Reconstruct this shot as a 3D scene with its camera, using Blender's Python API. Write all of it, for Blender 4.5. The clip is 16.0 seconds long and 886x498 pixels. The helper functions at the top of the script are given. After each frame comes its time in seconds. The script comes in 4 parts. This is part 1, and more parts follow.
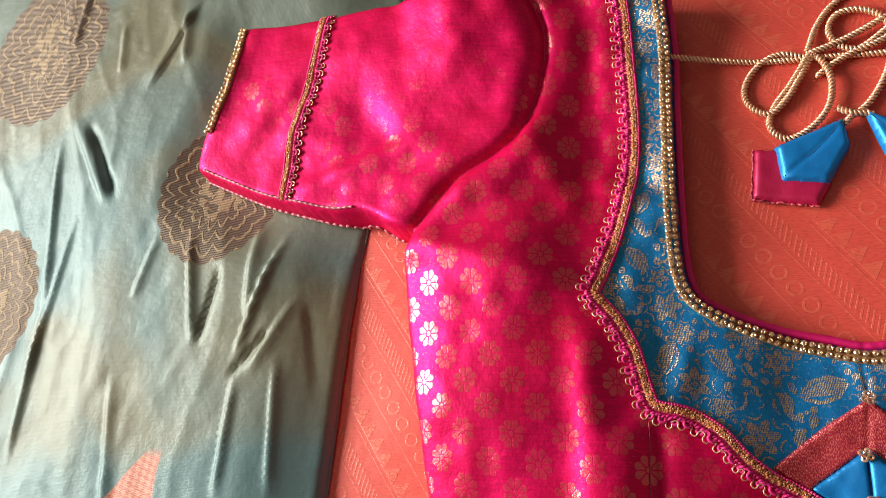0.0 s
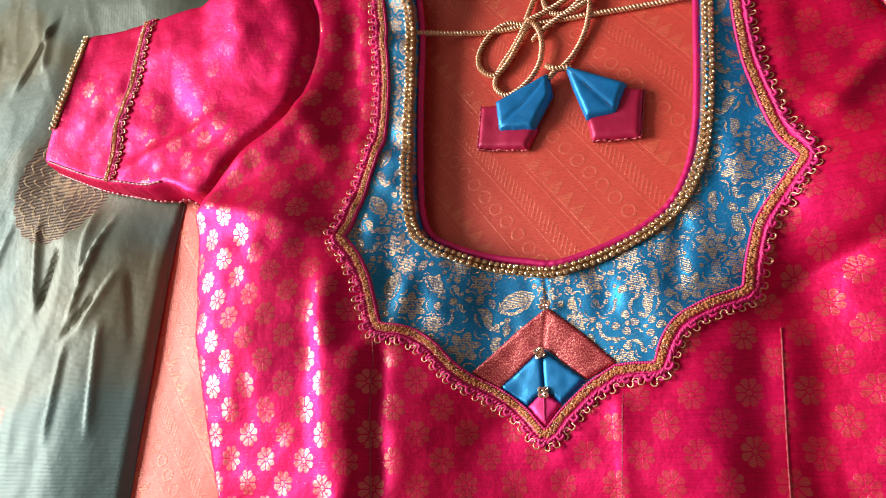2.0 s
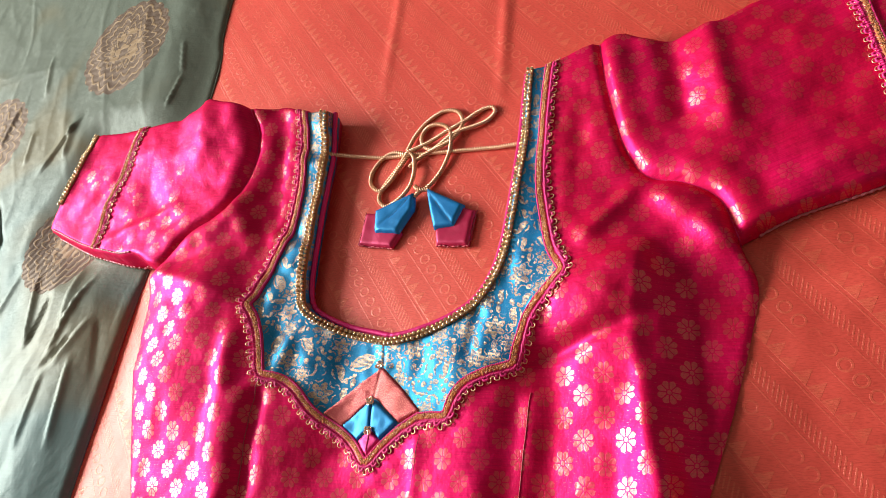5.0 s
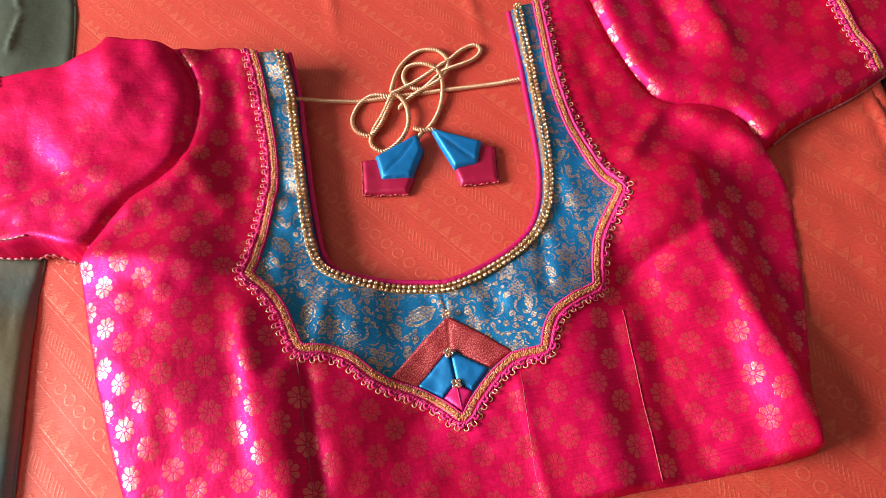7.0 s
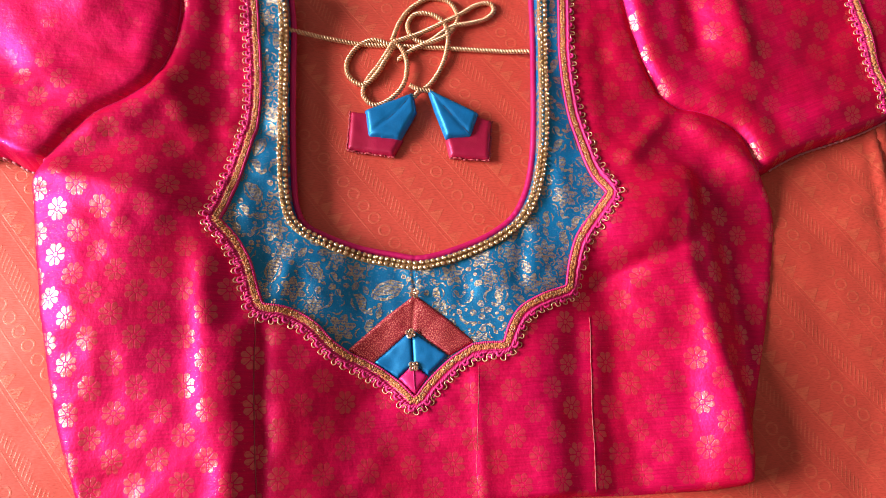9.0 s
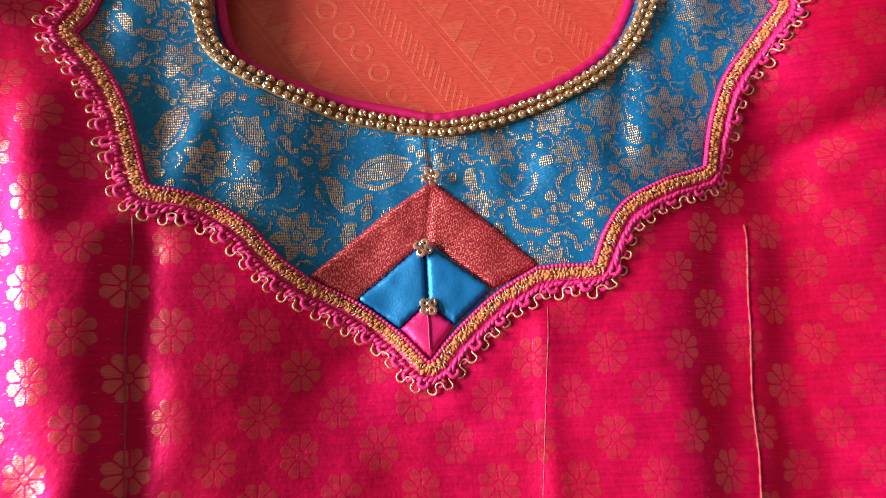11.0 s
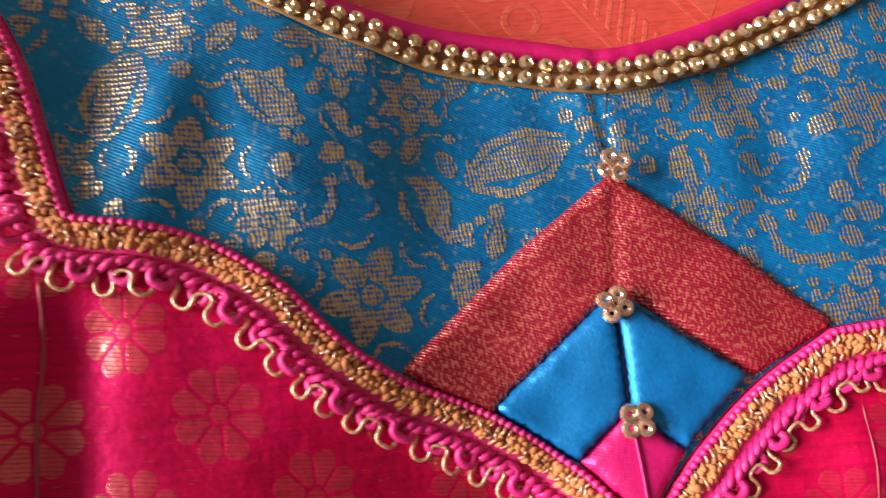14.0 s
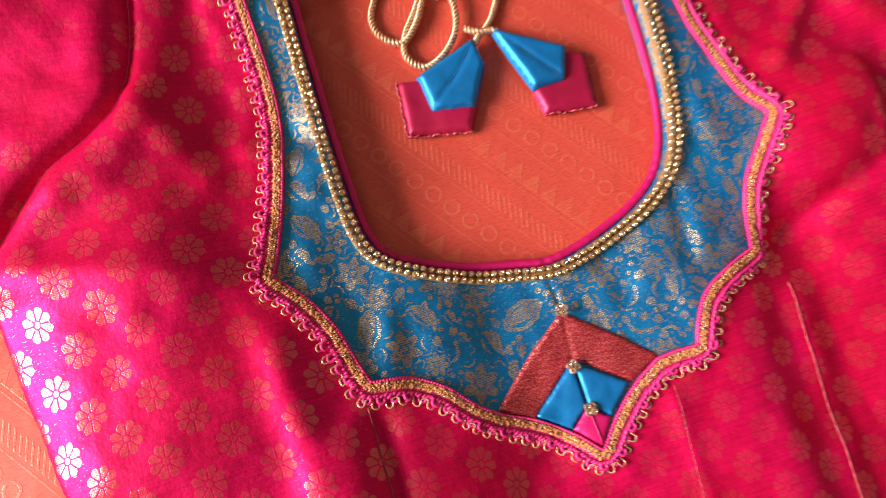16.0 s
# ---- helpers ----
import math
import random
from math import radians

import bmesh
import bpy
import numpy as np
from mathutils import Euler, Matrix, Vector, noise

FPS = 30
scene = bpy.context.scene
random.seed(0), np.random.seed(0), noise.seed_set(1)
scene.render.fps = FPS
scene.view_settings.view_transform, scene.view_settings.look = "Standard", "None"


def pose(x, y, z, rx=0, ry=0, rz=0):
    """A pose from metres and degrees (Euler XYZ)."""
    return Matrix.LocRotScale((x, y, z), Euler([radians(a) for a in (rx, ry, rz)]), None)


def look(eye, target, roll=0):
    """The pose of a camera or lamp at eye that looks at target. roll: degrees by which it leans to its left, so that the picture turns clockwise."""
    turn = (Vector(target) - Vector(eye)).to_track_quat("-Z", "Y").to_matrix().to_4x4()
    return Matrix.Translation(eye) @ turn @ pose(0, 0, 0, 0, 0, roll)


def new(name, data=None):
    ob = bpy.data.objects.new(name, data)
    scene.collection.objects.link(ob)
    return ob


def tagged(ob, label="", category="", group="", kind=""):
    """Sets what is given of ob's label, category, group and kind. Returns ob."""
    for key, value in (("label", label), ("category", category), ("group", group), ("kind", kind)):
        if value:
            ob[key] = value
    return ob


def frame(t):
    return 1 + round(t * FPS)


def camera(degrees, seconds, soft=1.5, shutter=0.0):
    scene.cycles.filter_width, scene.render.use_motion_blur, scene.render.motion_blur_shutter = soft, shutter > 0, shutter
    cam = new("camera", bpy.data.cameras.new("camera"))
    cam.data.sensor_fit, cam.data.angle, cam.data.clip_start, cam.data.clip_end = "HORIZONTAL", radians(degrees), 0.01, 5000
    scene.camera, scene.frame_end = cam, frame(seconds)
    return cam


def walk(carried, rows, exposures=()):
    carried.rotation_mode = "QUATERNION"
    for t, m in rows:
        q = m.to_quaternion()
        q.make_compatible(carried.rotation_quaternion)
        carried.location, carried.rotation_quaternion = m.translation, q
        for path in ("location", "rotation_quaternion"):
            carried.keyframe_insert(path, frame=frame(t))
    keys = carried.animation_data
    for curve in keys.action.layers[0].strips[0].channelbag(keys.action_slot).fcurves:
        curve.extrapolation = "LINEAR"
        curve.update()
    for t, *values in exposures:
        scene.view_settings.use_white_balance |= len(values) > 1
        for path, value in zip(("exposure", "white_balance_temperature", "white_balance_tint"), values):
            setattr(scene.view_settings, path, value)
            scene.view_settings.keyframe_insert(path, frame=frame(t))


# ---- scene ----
cam = camera(66.0, 16.0, 0.8, 0.2)
PATH = [
    (0, (-0.059, 0.008, 0.347), (-0.767, 0.609, -1.424), -50.1),
    (0.5, (-0.032, -0.012, 0.343), (-0.802, 0.555, -1.413), -52.3),
    (1, (0.012, -0.026, 0.336), (-0.741, 0.578, -1.416), -52.4),
    (1.5, (0.044, -0.033, 0.33), (-0.677, 0.6, -1.424), -52.0),
    (2, (0.086, -0.041, 0.328), (-0.648, 0.613, -1.413), -52.0),
    (2.5, (0.128, -0.04, 0.327), (-0.65, 0.615, -1.395), -52.7),
    (3, (0.163, -0.031, 0.335), (-0.662, 0.644, -1.357), -51.2),
    (3.5, (0.215, -0.024, 0.344), (-0.664, 0.685, -1.307), -50.3),
    (3.7, (0.24, -0.026, 0.35), (-0.669, 0.711, -1.272), -50.4),
    (5.8, (0.208, -0.1, 0.403), (-0.328, 0.802, -1.3), -33.1),
    (6, (0.171, -0.1, 0.404), (-0.271, 0.784, -1.335), -30.1),
    (6.5, (0.066, -0.101, 0.399), (-0.187, 0.763, -1.387), -23.7),
    (7, (-0.002, -0.095, 0.394), (0.056, 0.749, -1.419), -8.3),
    (7.5, (-0.023, -0.071, 0.381), (0.137, 0.613, -1.492), 0.2),
    (8, (-0.012, -0.051, 0.392), (0.103, 0.547, -1.513), 3.4),
    (8.2, (-0.007, -0.048, 0.406), (0.124, 0.544, -1.5), 6.4),
    (10.3, (-0.013, -0.047, 0.311), (0.143, 0.496, -1.607), 14.4),
    (10.5, (-0.006, -0.047, 0.285), (0.094, 0.537, -1.625), 8.3),
    (11, (-0.005, -0.029, 0.215), (0.102, 0.418, -1.732), 10.8),
    (11.5, (-0.004, -0.018, 0.172), (0.113, 0.45, -1.769), 11.4),
    (12, (-0.002, -0.013, 0.144), (0.105, 0.441, -1.801), 9.8),
    (12.5, (-0.002, -0.004, 0.124), (0.106, 0.393, -1.833), 10.2),
    (13, (-0.002, 0.002, 0.113), (0.1, 0.37, -1.85), 10.7),
    (13.5, (-0.007, 0.006, 0.103), (0.111, 0.314, -1.869), 16.9),
    (14, (-0.034, 0.01, 0.114), (0.086, 0.406, -1.842), 11.0),
    (14.5, (-0.065, 0.024, 0.131), (0.049, 0.345, -1.840), 13.0),
    (15, (-0.086, 0.050, 0.140), (0.142, 0.267, -1.835), 35.7),
    (15.5, (-0.075, 0.078, 0.202), (-0.026, 0.214, -1.793), 2.4),
    (16, (-0.076, 0.028, 0.291), (0.190, 0.416, -1.653), 16.5),
]
walk(cam, [(t, look(eye, target, roll)) for t, eye, target, roll in PATH],
     [(0.0, -0.1, 6500, 10), (3.7, -0.1, 6500, 10), (6.0, 0.12, 6500, 10), (8.2, 0.1, 6500, 10), (11.0, 0.08, 6500, 10), (13.6, 0.1, 6500, 10), (14.2, 0.22, 6300, 11), (14.9, 0.33, 5900, 15), (15.5, 0.33, 6250, 12), (16.0, 0.22, 6700, 8)])
from mathutils import geometry

# ---- light ----
# A bedroom window to the west of the bed lights the cloths at a low angle.
scene.view_settings.exposure = 0.0
world = bpy.data.worlds.new("sky")
scene.world = world
world.use_nodes = True
sky = world.node_tree.nodes.new("ShaderNodeTexSky")
sky.sky_type, sky.sun_disc = "NISHITA", False
sky.sun_elevation, sky.sun_rotation = radians(40), radians(250)
world.node_tree.links.new(sky.outputs[0], world.node_tree.nodes["Background"].inputs[0])
world.node_tree.nodes["Background"].inputs[1].default_value = 0.1


def window_lamp(name, x, y, z, wide, high, watts, turn, colour):
    lamp = bpy.data.lights.new(name, "AREA")
    lamp.shape, lamp.size, lamp.size_y = "RECTANGLE", wide, high
    lamp.energy, lamp.color = watts, colour
    ob = new(name, lamp)
    ob.matrix_world = pose(x, y, z, 90, 0, turn)
    return ob


window_lamp("window_daylight", -2.26, 0.3, 1.08, 1.5, 1.0, 175.0, -90, (1.0, 0.975, 0.945))

# ---- small helpers ----
MM = 0.001
ZC = -0.0095  # the top of the orange cloth


def smooth(a, b, v):
    t = np.clip((v - a) / (b - a), 0, 1)
    return t * t * (3 - 2 * t)


_table = np.random.RandomState(7).rand(256, 256)


def vnoise(x, y, cell, seed=0):
    """Value noise in -1..1 with the given cell size."""
    x, y = np.asarray(x) / cell + 13.7 * seed, np.asarray(y) / cell + 5.3 * seed
    i, j = np.floor(x).astype(int), np.floor(y).astype(int)
    u, v = x - i, y - j
    u, v = u * u * (3 - 2 * u), v * v * (3 - 2 * v)
    a, b = _table[i % 256, j % 256], _table[(i + 1) % 256, j % 256]
    c, d = _table[i % 256, (j + 1) % 256], _table[(i + 1) % 256, (j + 1) % 256]
    return 2 * (a + (b - a) * u + (c - a) * v + (a - b - c + d) * u * v) - 1


def spline(text, step=0.002):
    """Catmull-Rom curve through 'x,y x,y ...' in millimetres, resampled evenly in metres."""
    p = np.array([[float(a) for a in w.split(",")] for w in text.split()]) * MM
    q = np.vstack([2 * p[0] - p[1], p, 2 * p[-1] - p[-2]])
    out = []
    for k in range(len(p) - 1):
        a, b, c, d = q[k:k + 4]
        for t in np.linspace(0, 1, 24, endpoint=False):
            out.append(0.5 * (2 * b + (c - a) * t + (2 * a - 5 * b + 4 * c - d) * t * t + (3 * b - a - 3 * c + d) * t ** 3))
    return even(np.array(out + [p[-1]]), step)


def even(p, step):
    s = np.concatenate([[0], np.cumsum(np.linalg.norm(np.diff(p, axis=0), axis=1))])
    n = max(2, int(round(s[-1] / step)) + 1)
    t = np.linspace(0, s[-1], n)
    return np.stack([np.interp(t, s, p[:, k]) for k in range(p.shape[1])], 1)


def join(*runs):
    out = [runs[0]]
    for r in runs[1:]:
        out.append(r[1:] if np.linalg.norm(r[0] - out[-1][-1]) < 1e-4 else r)
    return np.vstack(out)


def offset(p, d):
    """The curve shifted to its left by d."""
    t = np.gradient(p[:, :2], axis=0)
    for _ in range(3):
        t[1:-1] = (t[:-2] + 2 * t[1:-1] + t[2:]) / 4
    t /= np.linalg.norm(t, axis=1)[:, None] + 1e-12
    return p[:, :2] + d * np.stack([-t[:, 1], t[:, 0]], 1)


def dist(x, y, *lines):
    """Distance of the points to the nearest of some curves."""
    x, y = np.atleast_1d(x).ravel(), np.atleast_1d(y).ravel()
    best = np.full(len(x), 9.0)
    for line in lines:
        a, b = line[:-1], line[1:]
        ab = b - a
        ll = (ab ** 2).sum(1) + 1e-15
        for k in range(0, len(x), 4000):
            px, py = x[k:k + 4000, None], y[k:k + 4000, None]
            t = np.clip(((px - a[:, 0]) * ab[:, 0] + (py - a[:, 1]) * ab[:, 1]) / ll, 0, 1)
            d2 = (px - a[:, 0] - t * ab[:, 0]) ** 2 + (py - a[:, 1] - t * ab[:, 1]) ** 2
            best[k:k + 4000] = np.minimum(best[k:k + 4000], np.sqrt(d2.min(1)))
    return best


def inside(x, y, poly):
    c = np.zeros(len(x), bool)
    j = len(poly) - 1
    for i in range(len(poly)):
        (xi, yi), (xj, yj) = poly[i], poly[j]
        if yi != yj:
            c ^= ((yi > y) != (yj > y)) & (x < (xj - xi) * (y - yi) / (yj - yi) + xi)
        j = i
    return c


def link(name, mesh, material, parent, label="", smooth_shade=True):
    if material is not None:
        mesh.materials.append(material)
    if smooth_shade:
        mesh.polygons.foreach_set("use_smooth", [True] * len(mesh.polygons))
    ob = new(name, mesh)
    if parent is not None:
        ob.parent = parent
    if label:
        tagged(ob, label)
    return ob


def raw(name, verts, faces, material, parent, label="", smooth_shade=True):
    mesh = bpy.data.meshes.new(name)
    mesh.from_pydata([tuple(v) for v in verts], [], [tuple(f) for f in faces])
    mesh.update()
    return link(name, mesh, material, parent, label, smooth_shade)


def thing(name, label, category, group="", kind=""):
    return tagged(new(name), label, category, group, kind)


def cloth(name, outline, step, height, material, parent, label=""):
    """A sheet inside an outline, lifted by height(x, y), triangulated on an even grid."""
    lo, hi = outline.min(0), outline.max(0)
    gx, gy = np.meshgrid(np.arange(lo[0], hi[0], step), np.arange(lo[1], hi[1], step * 0.87))
    gx[1::2] += step / 2
    gx, gy = gx.ravel(), gy.ravel()
    keep = inside(gx, gy, outline)
    gx, gy = gx[keep], gy[keep]
    far = dist(gx, gy, np.vstack([outline, outline[:1]])) > 0.45 * step
    pts = np.vstack([outline, np.stack([gx[far], gy[far]], 1)])
    n = len(outline)
    vs, _, fs, *_ = geometry.delaunay_2d_cdt([Vector(p) for p in pts], [(i, (i + 1) % n) for i in range(n)], [], 1, 1e-7)
    v = np.array([tuple(p) for p in vs])
    z = height(v[:, 0], v[:, 1])
    return raw(name, np.column_stack([v, z]), fs, material, parent, label)


def sweep(path, radius, sides=6):
    """Verts and faces of a tube along a 3D path; radius may vary along it."""
    path = np.asarray(path)
    radius = np.broadcast_to(radius, len(path))
    t = np.gradient(path, axis=0)
    t /= np.linalg.norm(t, axis=1)[:, None] + 1e-12
    side = np.cross(t, (0, 0, 1.0))
    side /= np.linalg.norm(side, axis=1)[:, None] + 1e-12
    up = np.cross(side, t)
    a = np.linspace(0, 2 * np.pi, sides, endpoint=False)
    v = path[:, None] + radius[:, None, None] * (np.cos(a)[None, :, None] * side[:, None] + np.sin(a)[None, :, None] * up[:, None])
    n, f = len(path), []
    for i in range(n - 1):
        for k in range(sides):
            k2 = (k + 1) % sides
            f.append((i * sides + k, i * sides + k2, (i + 1) * sides + k2, (i + 1) * sides + k))
    f += [tuple(range(sides))[::-1], tuple((n - 1) * sides + k for k in range(sides))]
    return v.reshape(-1, 3), f


def merge(pieces):
    vs, fs, base = [], [], 0
    for v, f in pieces:
        vs.append(np.asarray(v))
        fs += [tuple(i + base for i in q) for q in f]
        base += len(v)
    return np.vstack(vs), fs


# ---- materials ----
class Nodes:
    """Short hand for building a node material."""

    def __init__(self, name):
        self.m = bpy.data.materials.new(name)
        self.m.use_nodes = True
        self.t = self.m.node_tree
        self.t.nodes.clear()
        self.out = self.t.nodes.new("ShaderNodeOutputMaterial")
        self.p = self.t.nodes.new("ShaderNodeTexCoord").outputs["Object"]

    def put(self, socket, value):
        if isinstance(value, bpy.types.NodeSocket):
            self.t.links.new(value, socket)
        else:
            socket.default_value = value

    def math(self, op, a, b=0.0, c=0.0):
        n = self.t.nodes.new("ShaderNodeMath")
        n.operation = op
        for s, v in zip(n.inputs, (a, b, c)):
            self.put(s, v)
        return n.outputs[0]

    def xyz(self, v=None):
        n = self.t.nodes.new("ShaderNodeSeparateXYZ")
        self.put(n.inputs[0], v or self.p)
        return n.outputs[0], n.outputs[1], n.outputs[2]

    def vec(self, x, y, z=0.0):
        n = self.t.nodes.new("ShaderNodeCombineXYZ")
        for s, v in zip(n.inputs, (x, y, z)):
            self.put(s, v)
        return n.outputs[0]

    def noise(self, scale, detail=2.0, rough=0.5, v=None, warp=0.0):
        n = self.t.nodes.new("ShaderNodeTexNoise")
        self.put(n.inputs["Vector"], v or self.p)
        n.inputs["Scale"].default_value = scale
        n.inputs["Detail"].default_value = detail
        n.inputs["Roughness"].default_value = rough
        n.inputs["Distortion"].default_value = warp
        return n.outputs[0]

    def ramp(self, value, lo, hi, a=0.0, b=1.0):
        n = self.t.nodes.new("ShaderNodeMapRange")
        n.interpolation_type = "SMOOTHSTEP"
        for s, v in zip(n.inputs, (value, lo, hi, a, b)):
            self.put(s, v)
        return n.outputs[0]

    def mix(self, f, a, b):
        n = self.t.nodes.new("ShaderNodeMix")
        n.data_type = "RGBA"
        self.put(n.inputs[0], f)
        self.put(n.inputs[6], a if isinstance(a, bpy.types.NodeSocket) else (*a, 1))
        self.put(n.inputs[7], b if isinstance(b, bpy.types.NodeSocket) else (*b, 1))
        return n.outputs[2]

    def bump(self, height, strength, distance=0.0003, base=None):
        n = self.t.nodes.new("ShaderNodeBump")
        n.inputs["Strength"].default_value = strength
        n.inputs["Distance"].default_value = distance
        self.put(n.inputs["Height"], height)
        if base is not None:
            self.put(n.inputs["Normal"], base)
        return n.outputs[0]

    def surface(self, colour, rough=0.5, metal=0.0, normal=None, spec=0.5, sheen=0.0, sheen_tint=(1, 1, 1)):
        n = self.t.nodes.new("ShaderNodeBsdfPrincipled")
        self.put(n.inputs["Base Color"], colour if isinstance(colour, bpy.types.NodeSocket) else (*colour, 1))
        self.put(n.inputs["Roughness"], rough)
        self.put(n.inputs["Metallic"], metal)
        self.put(n.inputs["Specular IOR Level"], spec)
        if sheen:
            n.inputs["Sheen Weight"].default_value = sheen
            n.inputs["Sheen Roughness"].default_value = 0.4
            n.inputs["Sheen Tint"].default_value = (*sheen_tint, 1)
        if normal is not None:
            self.put(n.inputs["Normal"], normal)
        return n.outputs[0]

    def gloss(self, colour, rough, normal=None):
        n = self.t.nodes.new("ShaderNodeBsdfAnisotropic")
        self.put(n.inputs["Color"], colour if isinstance(colour, bpy.types.NodeSocket) else (*colour, 1))
        self.put(n.inputs["Roughness"], rough)
        if normal is not None:
            self.put(n.inputs["Normal"], normal)
        return n.outputs[0]

    def blend(self, f, a, b):
        n = self.t.nodes.new("ShaderNodeMixShader")
        self.put(n.inputs[0], f)
        self.put(n.inputs[1], a)
        self.put(n.inputs[2], b)
        return n.outputs[0]

    def done(self, shader):
        self.t.links.new(shader, self.out.inputs[0])
        return self.m

    def threads(self, period, turn=0.0, x=None, y=None):
        """-1..1 lines of thread, one per period, at an angle in degrees."""
        if x is None:
            x, y, _ = self.xyz()
        c, s = math.cos(radians(turn)), math.sin(radians(turn))
        d = self.math("ADD", self.math("MULTIPLY", x, c), self.math("MULTIPLY", y, s))
        return self.math("SINE", self.math("MULTIPLY", d, 2 * math.pi / period))

    def turned(self, degrees):
        x, y, _ = self.xyz()
        c, s = math.cos(radians(degrees)), math.sin(radians(degrees))
        u = self.math("ADD", self.math("MULTIPLY", x, c), self.math("MULTIPLY", y, s))
        v = self.math("SUBTRACT", self.math("MULTIPLY", y, c), self.math("MULTIPLY", x, s))
        return u, v

    def weave(self, period, turn=0.0):
        return self.math("ADD", self.threads(period, turn), self.math("MULTIPLY", self.threads(period * 1.15, turn + 90), 0.7))


def brocade_magenta(name, turn, du=0.0, dv=0.0, cover=1.0):
    """Shot silk, red with a pink gleam, with eight-petalled zari flowers woven in half-drop rows."""
    g = Nodes(name)
    u, v = g.turned(turn)
    drift = g.math("MULTIPLY", g.math("SUBTRACT", g.noise(14.0, 1.0), 0.5), 0.008)
    u1, v1 = g.math("ADD", g.math("SUBTRACT", u, du), drift), g.math("SUBTRACT", g.math("SUBTRACT", v, dv), drift)

    def local(shift):
        lu = g.math("MULTIPLY", g.math("SUBTRACT", g.math("FRACT", g.math("ADD", g.math("DIVIDE", u1, 0.0240), 0.5 + shift)), 0.5), 0.0240)
        lv = g.math("MULTIPLY", g.math("SUBTRACT", g.math("FRACT", g.math("ADD", g.math("DIVIDE", v1, 0.0255), 0.5 + shift)), 0.5), 0.0235)
        return lu, lv, g.math("SQRT", g.math("ADD", g.math("MULTIPLY", lu, lu), g.math("MULTIPLY", lv, lv)))

    au, av, ar = local(0.0)
    bu, bv, br = local(0.5)
    near = g.math("LESS_THAN", br, ar)
    far = g.math("SUBTRACT", 1.0, near)
    lu = g.math("ADD", g.math("MULTIPLY", au, far), g.math("MULTIPLY", bu, near))
    lv = g.math("ADD", g.math("MULTIPLY", av, far), g.math("MULTIPLY", bv, near))
    r = g.math("MINIMUM", ar, br)
    a = g.math("ADD", g.math("ARCTAN2", lv, lu), 0.39)
    lobe = g.math("ABSOLUTE", g.math("COSINE", g.math("MULTIPLY", a, 4.0)))
    edge = g.math("ADD", 0.0043, g.math("MULTIPLY", g.math("POWER", lobe, 0.6), 0.0021))
    edge = g.math("ADD", edge, g.math("MULTIPLY", g.math("SUBTRACT", g.noise(700.0, 1.0), 0.5), 0.0007))
    petal = g.ramp(g.math("SUBTRACT", edge, r), 0.0, 0.0003)
    gap = g.math("MULTIPLY", g.ramp(g.math("MULTIPLY", lobe, r), 0.0007, 0.0015), g.ramp(r, 0.0015, 0.0019))
    heart = g.ramp(r, 0.0013, 0.0010)
    flower = g.math("MULTIPLY", petal, g.math("MAXIMUM", gap, heart))
    flower = g.math("MULTIPLY", flower, g.ramp(g.noise(20.0, 1.0), 0.62 - 0.40 * cover, 0.74 - 0.40 * cover, 0.08, 1.0))
    thread = g.threads(0.00062, turn + 82)
    flower = g.math("MULTIPLY", flower, g.ramp(g.math("ADD", thread, g.math("MULTIPLY", g.noise(1100.0, 1.0), 1.6)), -0.5, 0.9, 0.30, 1.0))
    weave = g.noise(1600.0, 2.0)
    slub = g.noise(1.0, 3.0, 0.6, g.vec(g.math("MULTIPLY", u, 60.0), g.math("MULTIPLY", v, 900.0)))
    nrm = g.bump(g.noise(45.0, 5.0, 0.62), 0.45, 0.0026)
    nrm = g.bump(g.math("ADD", g.math("MULTIPLY", weave, 0.4), g.math("ADD", slub, g.math("MULTIPLY", flower, 1.0))), 0.30, 0.00014, nrm)
    red = g.mix(g.ramp(g.noise(18.0, 3.0), 0.35, 0.7), (0.52, 0.0012, 0.031), (0.66, 0.0022, 0.074))
    red = g.mix(g.ramp(slub, 0.35, 0.68, 0.0, 0.5), red, (0.30, 0.001, 0.016))
    fleck = g.ramp(g.noise(1.0, 1.0, 0.5, g.vec(g.math("MULTIPLY", u, 500.0), g.math("MULTIPLY", v, 1500.0))), 0.66, 0.74)
    silk = g.surface(red, 0.52, 0.0, nrm, 0.08)
    base = g.blend(0.23, silk, g.gloss((1.0, 0.022, 0.25), 0.47, nrm))
    zari = g.blend(0.28, g.surface(red, 0.5, 0.0, nrm, 0.1), g.gloss((1.0, 0.42, 0.34), 0.28, nrm))
    return g.done(g.blend(g.math("MAXIMUM", flower, g.math("MULTIPLY", fleck, 0.6)), base, zari))


